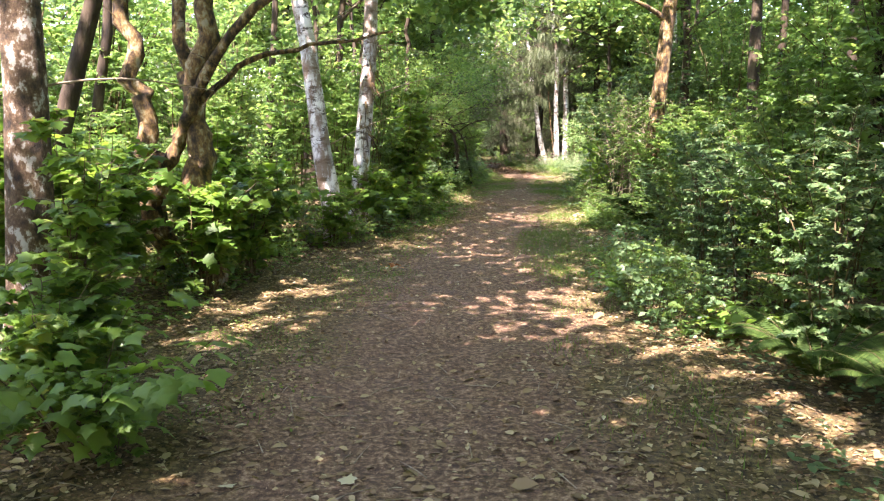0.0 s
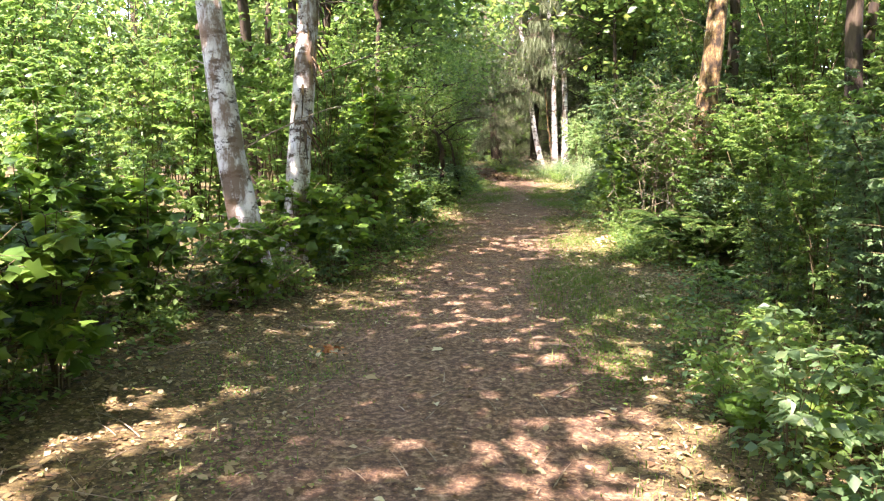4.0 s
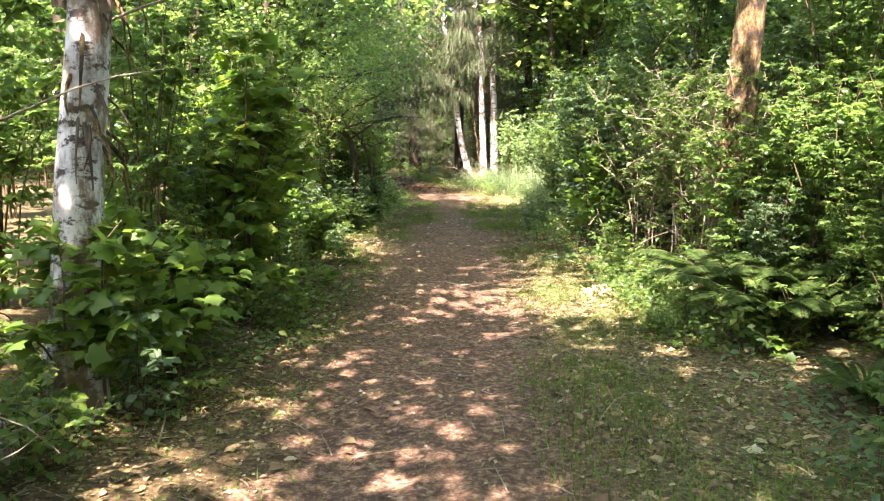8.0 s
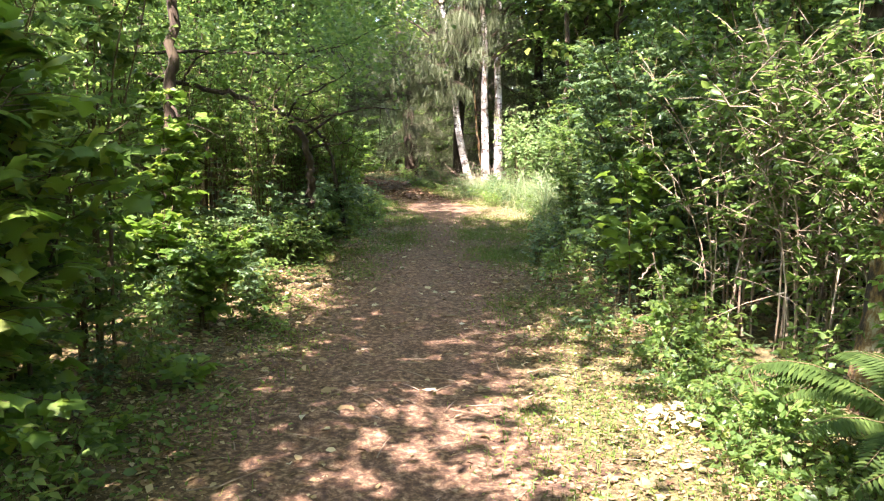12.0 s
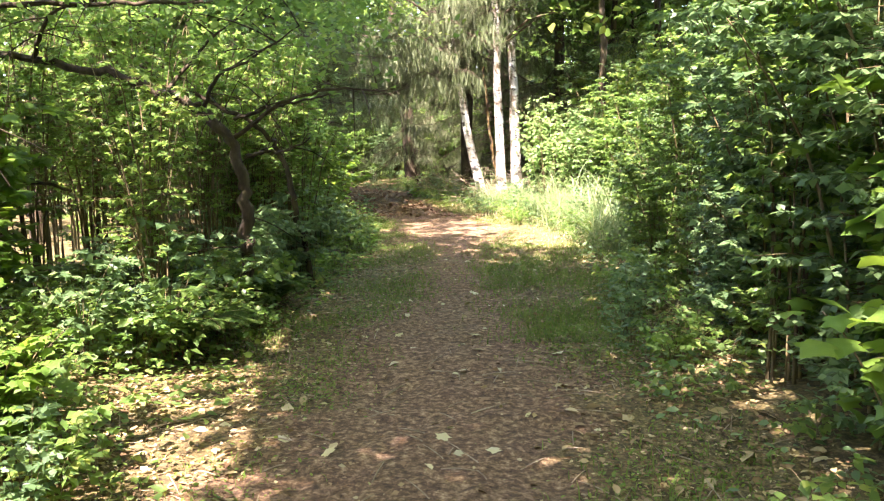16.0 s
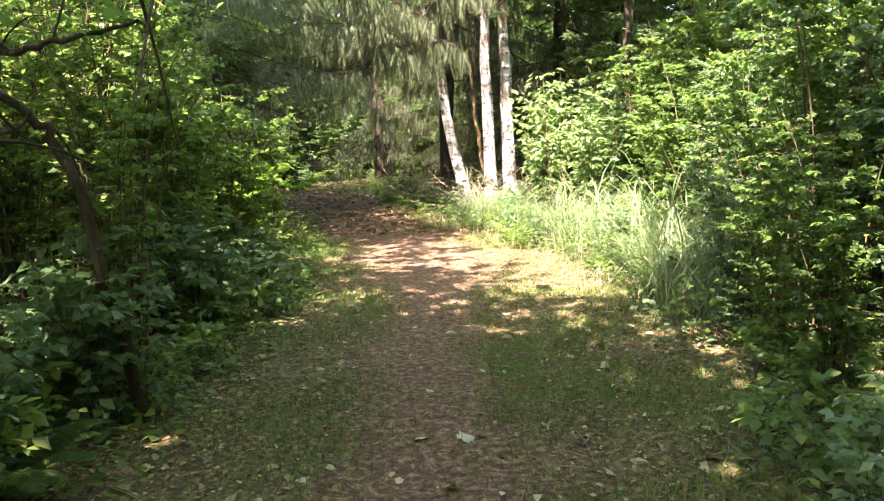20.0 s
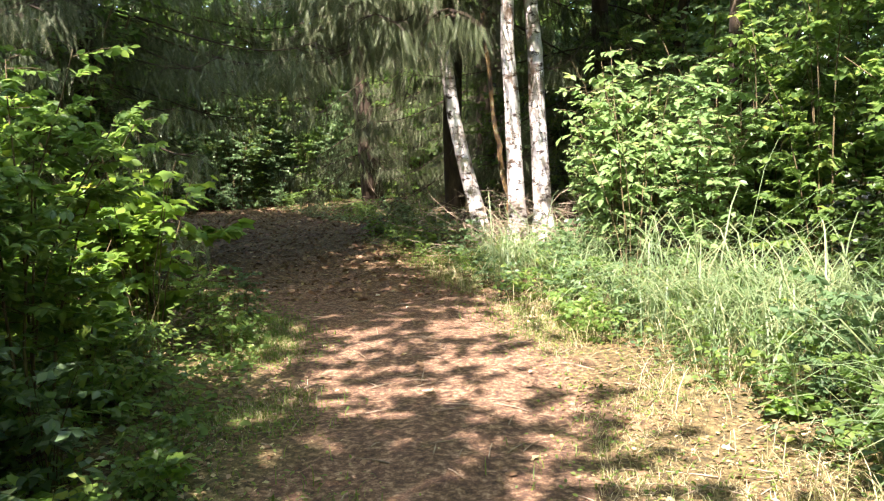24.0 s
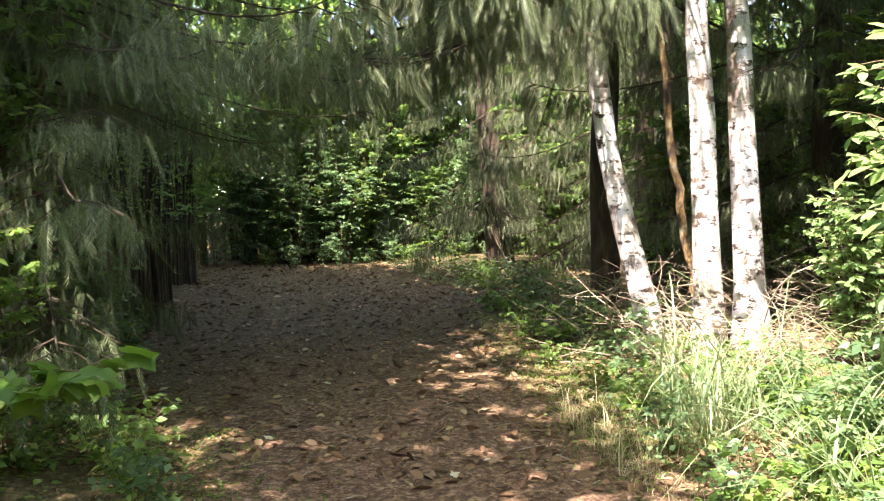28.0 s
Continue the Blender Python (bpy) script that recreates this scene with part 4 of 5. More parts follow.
limbed("dark_trunk", "dark upright trunk half hidden by leaves", -3.12, 22.0, DARK_BARK, GREEN, [
    ([(0, 0, -0.2), (0.0, 0, 1.4), (0.06, 0, 2.0), (0.12, 0, 2.6), (0.1, 0.1, 4.5)], 0.075, 0.05),
    ([(0.03, 0, 1.9), (0.2, -0.2, 1.75), (0.35, -0.3, 1.45)], 0.02, 0.006)],
    [(0.1, 0, 4.5, 0.8), (0.5, 0.3, 3.4, 0.5)], seed=106, twigs=3, spread=14)


# ---- conifers ----
def bough_mesh(seed, ln=3.2, droop=0.42, side=66, hang=4, twig=SPRAY, thick=0.017):
    """One spruce bough along +x: a drooping branch and curtains of thin hanging needle twigs."""
    r = np.random.default_rng(seed)
    n = 12
    t = np.linspace(0, 1, n)
    line = np.stack([ln * t, 0.06 * np.sin(3 * t), -droop * ln * t ** 1.5 + 0.22 * ln * t ** 4], -1)
    wood, P, T, N, S = [tube(line, np.linspace(thick, 0.004, n), 4)], [], [], [], []
    for k in range(side):
        f = r.uniform(0.1, 1.0)
        i = min(int(f * (n - 1)), n - 2)
        p = line[i] + (line[i + 1] - line[i]) * (f * (n - 1) - i)
        sg = 1 if k % 2 else -1
        l2 = r.uniform(0.3, 0.9) * (1.15 - 0.7 * f)
        q = p + l2 * np.array((0.55, sg * 0.8, -0.1)) + (0, 0, -0.3 * l2)
        if k % 3 == 0:
            wood.append(tube(bent(p, q, 3, (0, 0, 0.08 * l2), r), np.linspace(0.006, 0.002, 3), 3))
        for h in range(hang):
            # a hanging twig, feathered with needles
            c0 = p + (q - p) * r.uniform(0.1, 1)
            hl = r.uniform(0.14, 0.42)
            dr = unit(np.array((r.normal(0.2, 0.3), r.normal(0, 0.3), -1.0)))
            nn = unit(r.normal(0, 1, 3))
            P.append(c0), T.append(dr), N.append(nn), S.append(hl)
    lv = cloud(np.array(P), np.array(T), np.array(N), np.array(S), twig)
    return mesh("bough_wood", *gather(wood), DARK_BARK), mesh("needles", *lv, NEEDLE)


BOUGHS = [bough_mesh(71), bough_mesh(72, 2.8, 0.5), bough_mesh(73, 3.4, 0.36)]
HIGH = [bough_mesh(74, side=34, hang=4, twig=COARSE), bough_mesh(75, 2.8, 0.5, side=34, hang=4, twig=COARSE)]


def moved(me, m):
    """The points of a mesh, moved by m, and its faces, which all have the same number of corners."""
    v = np.empty(3 * len(me.vertices))
    me.vertices.foreach_get("co", v)
    f = np.empty(len(me.loops), np.int32)
    me.loops.foreach_get("vertex_index", f)
    m = np.array(m)
    return v.reshape(-1, 3) @ m[:3, :3].T + m[:3, 3], f.reshape(len(me.polygons), -1)


def make_conifer(seed, label, x, y, h, low, radius, reach=1.0, count=46, plain=False, front=(), gap=(0, 0, 0)):
    r = np.random.default_rng(seed)
    root = thing("spruce_tree", label, "conifer", "spruces at the bend", (x, y, lay(x, y)))
    line = bent((0, 0, -0.2), (r.normal(0, .2), r.normal(0, .2), h), 14, (0, 0, 0), r)
    part("trunk", mesh("trunk", *tube(line, np.linspace(radius, 0.03, 14), 12, 0.05, r), DARK_BARK), root)
    far = ([], [])
    for i in range(count):
        f = (i + r.uniform(0, 1)) / count
        z = low + (h - low) * f ** 1.7
        a = i * 137.5 + r.uniform(-20, 20)
        if z < gap[2] and (a - gap[0]) % 360 < gap[1] - gap[0]:
            continue
        s = reach * (1.15 - 0.85 * f) * r.uniform(0.8, 1.15) * (0.75 if z < 2.8 else 1)
        m = pose(0, 0, z, 0, r.uniform(-6, 14), a) @ Matrix.Diagonal((s, s, s, 1))
        if plain:
            for k in (0, 1):
                far[k].append(moved(HIGH[i % 2][k], m))
            continue
        w, nd = HIGH[i % 2] if z > 6.5 else BOUGHS[i % 3]
        b = part("bough", w, root)
        b.matrix_basis = m
        k = new("needles", nd)
        k.parent = b
    if plain:
        b = tagged(part("bough", mesh("bough_wood", *gather(far[0]), DARK_BARK), root), kind="stuff")
        tagged(part("needles", mesh("needles", *gather(far[1]), NEEDLE), b), kind="stuff")
    for i, (z, a, s, tip) in enumerate(front):
        w, nd = BOUGHS[i % 3]
        b = part("bough", w, root, "long bough hanging over the trail")
        b.matrix_basis = pose(0, 0, z, 0, tip, a) @ Matrix.Diagonal((s, s, s, 1))
        k = new("needles", nd)
        k.parent = b
    return root


make_conifer(81, "spruce with long drooping grey-green boughs over the trail", 0.1, 41.2, 13, 4.2, 0.2, 1.25, 76, gap=(277, 340, 5.5),
             front=[(3.9 + 0.3 * (i % 6), 196 + 5.2 * i, 1.1 + 0.08 * (i % 4), 2 + 3 * (i % 3)) for i in range(15)] + [(4.5 + 0.4 * (i % 5), 244 + 2.4 * i, 1.25 + 0.06 * (i % 4), 2 + 3 * (i % 3)) for i in range(10)]
             + [(6.0 + 0.45 * (i % 6), 266 + 2.6 * i, 1.3 + 0.06 * (i % 4), 2 + 3 * (i % 3)) for i in range(13)])
make_conifer(82, "spruce with boughs hanging to the ground", -4.6, 36.5, 9.5, 1.2, 0.2, 1.3, 60, gap=(-20, 80, 2.8), front=[(2.6 + 0.28 * (i % 8), -95 + 6.5 * i, 0.75 + 0.1 * (i % 4), -4 + 4 * (i % 3)) for i in range(20)])
make_conifer(83, "dark spruce behind the birches", 2.9, 41.5, 13, 1.6, 0.2, 1.1, 54)
make_conifer(84, "dark spruce with a bare brown lower trunk", -1.9, 47.6, 14, 1.3, 0.3, 1.1, 60)
make_conifer(88, "spruce leaning its boughs over the bend", 0.9, 45.2, 13, 1.2, 0.2, 1.2, 64)
SPRUCES = [make_conifer(85, "spruce deep in the shade of the forest", 1.6, 47.5, 13, 1.0, 0.22, 1.1, 48, True), make_conifer(87, "dark spruce with dense low boughs", -9.0, 41.6, 12, 0.8, 0.2, 1.0, 56, True)]
for i, (x, y) in enumerate([(-9.9, 43.4), (-5.5, 58.5), (-1.8, 56.0), (1.6, 51.5), (4.8, 49.5), (-11.5, 58), (-13.5, 48.5), (5.6, 44.5), (-10.2, 39.6), (-12.5, 43.5), (-9.5, 34.8), (-14.5, 53), (-17, 60), (-13.5, 63), (-9.5, 64), (-5.5, 64.5), (-1.5, 62), (2.5, 58), (6.5, 54), (8.5, 47), (-17.5, 45), (-16.5, 38.5), (-14, 33.5)]):
    k = 0.9 if y < 54 else 1.4
    tagged(copy_thing(SPRUCES[i % 2], pose(x, y, lay(x, y), rz=pr.uniform(0, 360)) @ Matrix.Diagonal((k, k, k, 1))), "dark spruce in the forest beyond the bend")


# ---- the wood all around, far from the trail ----
def far_woods():
    r = np.random.default_rng(77)
    n = 42000
    a = r.uniform(0, 2 * np.pi, n)
    k = r.normal(1.0, 0.07, n)
    P = np.stack([30 * k * np.cos(a), 25 + 58 * k * np.sin(a), r.uniform(0, 1, n) ** 0.9 * (11 + 4 * np.sin(9 * a) + 2.5 * np.sin(23 * a))], -1)
    T = r.normal(0, 1, P.shape) * (1, 1, 0.5) - (0, 0, 0.3)
    N = r.normal(0, 1, P.shape)
    tagged(new("far_woods", mesh("far_woods", *cloud(P, T, N, r.uniform(0.4, 1.0, n), DIAMOND), GREEN)), "dense leafy forest far behind the thickets", "woods", kind="stuff")


far_woods()


# ---- ferns ----
def make_fern(seed, label, fronds=22, ln=0.95):
    r = np.random.default_rng(seed)
    root = thing("sword_fern", label, "fern")
    for i in range(fronds):
        a, L = 2 * np.pi * i / fronds + r.uniform(-.2, .2), ln * r.uniform(0.75, 1.1)
        t = np.linspace(0, 1, 10)
        out = L * (t - 0.12 * t ** 3) * r.uniform(0.7, 0.95)
        line = np.stack([out * np.cos(a), out * np.sin(a), L * (0.98 * t - 0.64 * t ** 2.2)], -1)
        m = 42
        u = np.linspace(0.08, 0.99, m)
        c = np.stack([np.interp(u, t, line[:, k]) for k in range(3)], -1)
        d = unit(np.gradient(c, axis=0))
        sd = unit(np.cross(d, (0, 0, 1.0)))
        upv = np.cross(sd, d)
        S = 0.12 * L * np.sin(np.pi * (0.12 + 0.86 * u)) ** 0.7 + 0.012
        v1 = cloud(c, sd + 0.25 * d - 0.15 * upv, upv, S, LANCE)
        v2 = cloud(c, -sd + 0.25 * d - 0.15 * upv, upv, S, LANCE)
        fr = part("frond", mesh("frond", *gather([v1, v2]), FERN), root)
        rb = new("rib", mesh("rib", *tube(line, np.linspace(0.004, 0.001, 10), 3), STEM))
        rb.parent = fr
    return root


F0 = make_fern(91, "green sword fern with arching fronds at the trail's edge")
F0.matrix_basis = pose(2.75, 6.6, lay(2.75, 6.6), rz=20)
for x, y, s in ((2.6, 16.3, 1.5), (2.55, 15.5, 1.25), (3.1, 15.9, 1.4), (-2.15, 23.3, 0.9), (-1.9, 24.9, 0.75), (-2.3, 24.2, 1.0), (-2.5, 25.0, 0.9), (3.1, 5.9, 0.9), (2.45, 13.9, 0.6)):
    tagged(copy_thing(F0, pose(x, y, lay(x, y), rz=pr.uniform(0, 360)) @ Matrix.Diagonal((s, s, s, 1))), group="sword ferns")


# ---- grass ----
def grass(name, label, pts, ln, wd, mat, flop=0.5, seed=3):
    r = np.random.default_rng(seed)
    n = len(pts)
    P = np.column_stack([pts, height(pts[:, 0], pts[:, 1]) - 0.01])
    a = r.uniform(0, 2 * np.pi, n)
    L = ln * r.uniform(0.45, 1.2, n)
    D = np.stack([np.cos(a), np.sin(a), 0 * a], -1) * (L * flop * r.uniform(0.2, 1.2, n))[:, None]
    Wv = np.stack([-np.sin(a), np.cos(a), 0 * a], -1) * (wd * r.uniform(0.6, 1.3, n))[:, None]
    up = np.array((0, 0, 1.0)) * L[:, None]
    V = np.stack([P - Wv, P + Wv, P + D * .25 + up * .6 + Wv * .8, P + D * .25 + up * .6 - Wv * .8, P + D + up * .9 + Wv * .1, P + D + up * .9 - Wv * .1], 1)
    f = np.array([(0, 1, 2, 3), (3, 2, 4, 5)])
    return tagged(new(name, mesh(name, V.reshape(-1, 3), (f[None] + (np.arange(n) * 6)[:, None, None]).reshape(-1, 4), mat)), label, "grass", kind="stuff")


def scatter(r, n, y0, y1, x0, x1, patch=0.0):
    y = r.uniform(y0, y1, n * 3)
    x = x0(y) + (x1(y) - x0(y)) * r.uniform(0, 1, n * 3)
    keep = np.sin(2.3 * x + 1.1 * np.sin(1.7 * y)) * np.sin(1.9 * y + 0.8 * np.sin(2.9 * x)) + r.normal(0, 0.35, n * 3) > patch
    return np.column_stack([x, y])[keep][:n]


def arching_grass(name, label, pts, ln, wd, mat, seed=3):
    """Long blades that rise and then bend over at the tip."""
    r = np.random.default_rng(seed)
    n = len(pts)
    P = np.column_stack([pts, height(pts[:, 0], pts[:, 1]) - 0.01])
    a = r.uniform(0, 2 * np.pi, n)
    L = ln * r.gamma(9, 1 / 9, n)
    out = np.stack([np.cos(a), np.sin(a), 0 * a], -1) * (L * r.uniform(0.25, 1.0, n))[:, None]
    side = np.stack([-np.sin(a), np.cos(a), 0 * a], -1) * (wd * r.uniform(0.6, 1.5, n))[:, None]
    droop = r.uniform(0.35, 1.0, n)
    rings = []
    for f, w in ((0, 0.7), (0.35, 1.0), (0.65, 0.9), (0.85, 0.6), (1, 0.08)):
        c = P + out * f ** 1.8
        c[:, 2] += L * (f - droop * f ** 3 * 0.8)
        rings += [c - side * w, c + side * w]
    V = np.stack(rings, 1)
    f = np.array([(2 * k, 2 * k + 1, 2 * k + 3, 2 * k + 2) for k in range(4)])
    return tagged(new(name, mesh(name, V.reshape(-1, 3), (f[None] + (np.arange(n) * 10)[:, None, None]).reshape(-1, 4), mat)), label, "grass", kind="stuff")


r_ = np.random.default_rng(17)
def verge(n, y0, y1, side, reach, patch):
    """Points on the verge: from the bare earth outwards, as far as the plants or a given reach."""
    edge = lambda y: bare(y)[0] + side * bare(y)[1] * 0.95
    out = (lambda y: np.minimum(right(y) + 0.25, edge(y) + reach)) if side > 0 else (lambda y: np.maximum(left(y) - 0.25, edge(y) - reach))
    pts = scatter(r_, n, y0, y1, edge, out, patch)
    pts[:, 0] -= side * np.abs(r_.normal(0, 0.22, len(pts)))
    return pts


short = np.concatenate([verge(4500, 11, 18.5, 1, 9, 0.15), verge(1500, 18.5, 23.5, 1, 9, 0.2), verge(12000, 23.5, 29.8, 1, 9, -0.35), verge(7500, 23, 34, -1, 9, -0.1), verge(2500, 30, 39, 1, 9, 0.1),
                        verge(1800, 5, 23, -1, 1.2, 0.3), verge(1500, 4.5, 11, 1, 1.0, 0.3), scatter(r_, 1600, 12.2, 15.0, lambda y: 0.35 + 0 * y, lambda y: 1.15 + 0 * y, -0.6)])
grass("short_grass", "short green grass on the trail's verges", short, 0.075, 0.003, GRASS, 1.1)
tall = np.concatenate([scatter(r_, 4600, 28.0, 36.5, lambda y: right(y) - 0.1, lambda y: right(y) + 1.2, 0.0)])
arching_grass("tall_grass", "tall pale green meadow grass gone to seed", tall, 0.9, 0.0048, STRAW, 5)
dry = np.concatenate([scatter(r_, 15000, 29.5, 37.5, lambda y: bare(y)[0] + bare(y)[1] * 0.9, lambda y: right(y) + 0.6, -0.2), scatter(r_, 2500, 30.5, 34, lambda y: left(y) + 0.1, lambda y: bare(y)[0] - bare(y)[1] * 0.8, 0.1)])
stalks = scatter(r_, 1500, 28.5, 37.0, lambda y: right(y) - 0.7, lambda y: right(y) + 0.8, -0.4)
arching_grass("dry_stalks", "thin straw-coloured grass stalks among the green blades", stalks, 0.3, 0.0018, DRYGRASS, 8)
grass("dry_grass", "short straw-coloured dry grass in the full sun", dry, 0.05, 0.0016, DRYGRASS, 1.9, 6)


def ground_cover():
    """Creeping leaves over the floor beside the trail."""
    r = np.random.default_rng(29)
    for sd, n, mat, lab in ((-1, 21000, GREEN, "creeping green leaves under the shaded shrubs"), (1, 21000, BLUE, "creeping blue-green leaves under the sunny shrubs")):
        y = r.uniform(3, 50, n)
        e = left(y) if sd < 0 else right(y)
        x = e + sd * (r.beta(1.3, 2.2, n) * 2.6 - 0.35)
        keep = np.sin(1.9 * x + 1.3 * np.sin(1.1 * y)) * np.sin(1.4 * y + np.sin(2.3 * x)) + r.normal(0, 0.45, n) > -0.25
        x, y = x[keep], y[keep]
        n = len(x)
        P = np.column_stack([x, y, height(x, y) + r.gamma(2.0, 0.035, n)])
        a = r.uniform(0, 2 * np.pi, n)
        T = np.stack([np.cos(a), np.sin(a), r.normal(0, 0.25, n)], -1)
        N = np.array((0, 0, 1.0)) + r.normal(0, 0.35, (n, 3))
        tagged(new("ground_cover", mesh("ground_cover", *cloud(P, T, N, r.uniform(0.03, 0.085, n), OVAL), mat)), lab, "ground cover", kind="stuff")


ground_cover()


def weeds():
    """Small creeping weeds at the edges of the bare earth, and taller herbs behind them, too many to count."""
    r = np.random.default_rng(31)
    pts = np.concatenate([verge(7000, 9.5, 19, 1, 9, 0.0), verge(2500, 19, 24, 1, 9, 0.1), verge(13000, 23, 42, 1, 9, -0.6), verge(5500, 5, 23, -1, 1.3, 0.1), verge(9000, 22, 36, -1, 9, -0.5)])
    n = len(pts)
    P = np.column_stack([pts, height(pts[:, 0], pts[:, 1]) + r.gamma(2.0, 0.012, n)])
    a = r.uniform(0, 2 * np.pi, n)
    T = np.stack([np.cos(a), np.sin(a), r.normal(0.2, 0.3, n)], -1)
    N = np.array((0, 0, 1.0)) + r.normal(0, 0.35, (n, 3))
    tagged(new("creeping_weeds", mesh("creeping_weeds", *cloud(P, T, N, r.uniform(0.012, 0.034, n), OVAL), GRASS)), "small creeping weeds at the trail's edges", "weeds", kind="stuff")
    for mat, lab, span in ((GREEN, "low green herbs under the shaded shrubs", -1), (GREEN, "low green herbs along the sunny verge", 1)):
        leaves, stalks = [], []
        for i in range(260):
            y = r.uniform(4.5, 45)
            x = (left(y) if span < 0 else right(y)) + span * r.uniform(-0.15, 1.5)
            if span > 0 and i % 4 == 0:
                y = r.uniform(15.2, 18.8)
                x = r.uniform(1.55, 2.2)
            if span > 0 and y < 7.5:
                continue
            st, tw, lv = shrub_parts(r, w=0.35 if i % 4 == 0 else 0.6, h=r.uniform(0.12, 0.3) if i % 4 == 0 else r.uniform(0.25, 0.7), stems=5, twigs=5, leaves=6, size=0.045 if i % 4 == 0 else 0.06, shape=DIAMOND, bare=0.05, stem_r=0.003, sides=3, segs=3)
            o = np.array((x, y, lay(x, y)))
            leaves.append((lv[0] + o, lv[1]))
            stalks += [(v + o, f) for v, f in st]
        ob = tagged(new("herb_layer", mesh("herb_layer", *gather(leaves), mat)), lab, "herbs", kind="stuff")
        tagged(part("stalk", mesh("stalk", *gather(stalks), STEM), ob), kind="stuff")


weeds()


# ---- litter ----
def trodden(r, x, y):
    """Points of the litter, most of those on the trodden middle of the trail left out."""
    mid, half = bare(y)
    stay = np.interp(y, (0, 8, 12, 18, 24, 34), (0.42, 0.44, 0.3, 0.3, 0.14, 0.1))
    keep = (np.abs(x - mid) > half * r.uniform(0.68, 1.1, len(x))) | (r.uniform(0, 1, len(x)) < stay)
    return x[keep], y[keep], int(keep.sum())


def litter():
    r = np.random.default_rng(23)
    n = 40000
    y = r.uniform(1.5, 36, n)
    mid, half = (left(y) + right(y)) / 2, (right(y) - left(y)) / 2 + 0.5
    x = mid + half * r.uniform(-1, 1, n)
    x, y, n = trodden(r, x, y)
    P = np.column_stack([x, y, height(x, y) + r.uniform(0.004, 0.016, n)])
    a = r.uniform(0, 2 * np.pi, n)
    T = np.stack([np.cos(a), np.sin(a), r.normal(0, 0.12, n)], -1)
    N = np.array((0, 0, 1.0)) + r.normal(0, 0.3, (n, 3))
    tagged(new("leaf_litter", mesh("leaf_litter", *cloud(P, T, N, 0.01 + r.gamma(2.2, 0.007, n), DIAMOND), LITTER)), "dry brown leaves strewn over the trail", "leaf litter", kind="stuff")
    n = 15000
    y = 2.5 + 19 * r.beta(1.0, 2.6, n)
    u = r.uniform(-1, 1, n)
    u = np.sign(u) * np.abs(u) ** np.where(y > 7, 0.5, 0.8)
    x = (left(y) + right(y)) / 2 + ((right(y) - left(y)) / 2 + 0.6) * u
    x, y, n = trodden(r, x, y)
    P = np.column_stack([x, y, height(x, y) + r.uniform(0.003, 0.012, n)])
    a = r.uniform(0, 2 * np.pi, n)
    T = np.stack([np.cos(a), np.sin(a), r.normal(0, 0.2, n)], -1)
    N = np.array((0, 0, 1.0)) + r.normal(0, 0.25, (n, 3))
    tagged(new("leaf_litter", mesh("leaf_litter", *cloud(P, T, N, (0.015 + r.gamma(2.0, 0.011, n)) * np.where(y < 9, 1.25, 0.9), OVAL), OLD_LEAVES)), "larger curled brown leaves at the trail's start", "leaf litter", kind="stuff")
    n = 60000
    y = 1.5 + 28 * r.beta(1.0, 1.2, n)
    x = (left(y) + right(y)) / 2 + ((right(y) - left(y)) / 2 + 0.3) * r.uniform(-1, 1, n)
    x, y, n = trodden(r, x, y)
    P = np.column_stack([x, y, height(x, y) + r.uniform(0.003, 0.014, n)])
    a = r.uniform(0, 2 * np.pi, n)
    T = np.stack([np.cos(a), np.sin(a), r.normal(0, 0.15, n)], -1)
    N = np.array((0, 0, 1.0)) + r.normal(0, 0.4, (n, 3))
    tagged(new("fine_debris", mesh("fine_debris", *cloud(P, T, N, 0.008 + r.gamma(2.0, 0.008, n), LANCE), LITTER)), "fine brown leaf crumbs and bits of bark on the trail", "leaf litter", kind="stuff")
    n = 24000
    y = r.uniform(2, 31, n)
    u = r.uniform(-1, 1, n)
    x = (left(y) + right(y)) / 2 + ((right(y) - left(y)) / 2 + 0.5) * np.sign(u) * np.abs(u) ** 0.75
    x, y, n = trodden(r, x, y)
    P = np.column_stack([x, y, height(x, y) + r.uniform(0.006, 0.02, n)])
    a = r.uniform(0, 2 * np.pi, n)
    T = np.stack([np.cos(a), np.sin(a), r.normal(0, 0.25, n)], -1)
    N = np.array((0, 0, 1.0)) + r.normal(0, 0.35, (n, 3))
    tagged(new("leaf_flecks", mesh("leaf_flecks", *cloud(P, T, N, 0.011 + r.gamma(2.0, 0.0075, n), DIAMOND), OLD_LEAVES)), "broken bits of pale dry leaves on the trail", "leaf litter", kind="stuff")
    n = 6500
    y = 13 + 17 * r.beta(1.0, 1.3, n)
    u = r.uniform(-1, 1, n)
    x = (left(y) + right(y)) / 2 + ((right(y) - left(y)) / 2 + 0.4) * np.sign(u) * np.abs(u) ** 0.6
    x, y, n = trodden(r, x, y)
    P = np.column_stack([x, y, height(x, y) + r.uniform(0.004, 0.016, n)])
    a = r.uniform(0, 2 * np.pi, n)
    T = np.stack([np.cos(a), np.sin(a), r.normal(0, 0.2, n)], -1)
    N = np.array((0, 0, 1.0)) + r.normal(0, 0.3, (n, 3))
    tagged(new("leaf_litter", mesh("leaf_litter", *cloud(P, T, N, 0.02 + r.gamma(2.0, 0.014, n), OVAL), OLD_LEAVES)), "scattered yellowed leaves along the trail", "leaf litter", kind="stuff")
    n = 34000
    y = r.uniform(33.5, 51, n)
    x = (left(y) + right(y)) / 2 + ((right(y) - left(y)) / 2 + 0.4) * r.uniform(-1, 1, n)
    P = np.column_stack([x, y, height(x, y) + r.uniform(0.004, 0.012, n)])
    a = r.uniform(0, 2 * np.pi, n)
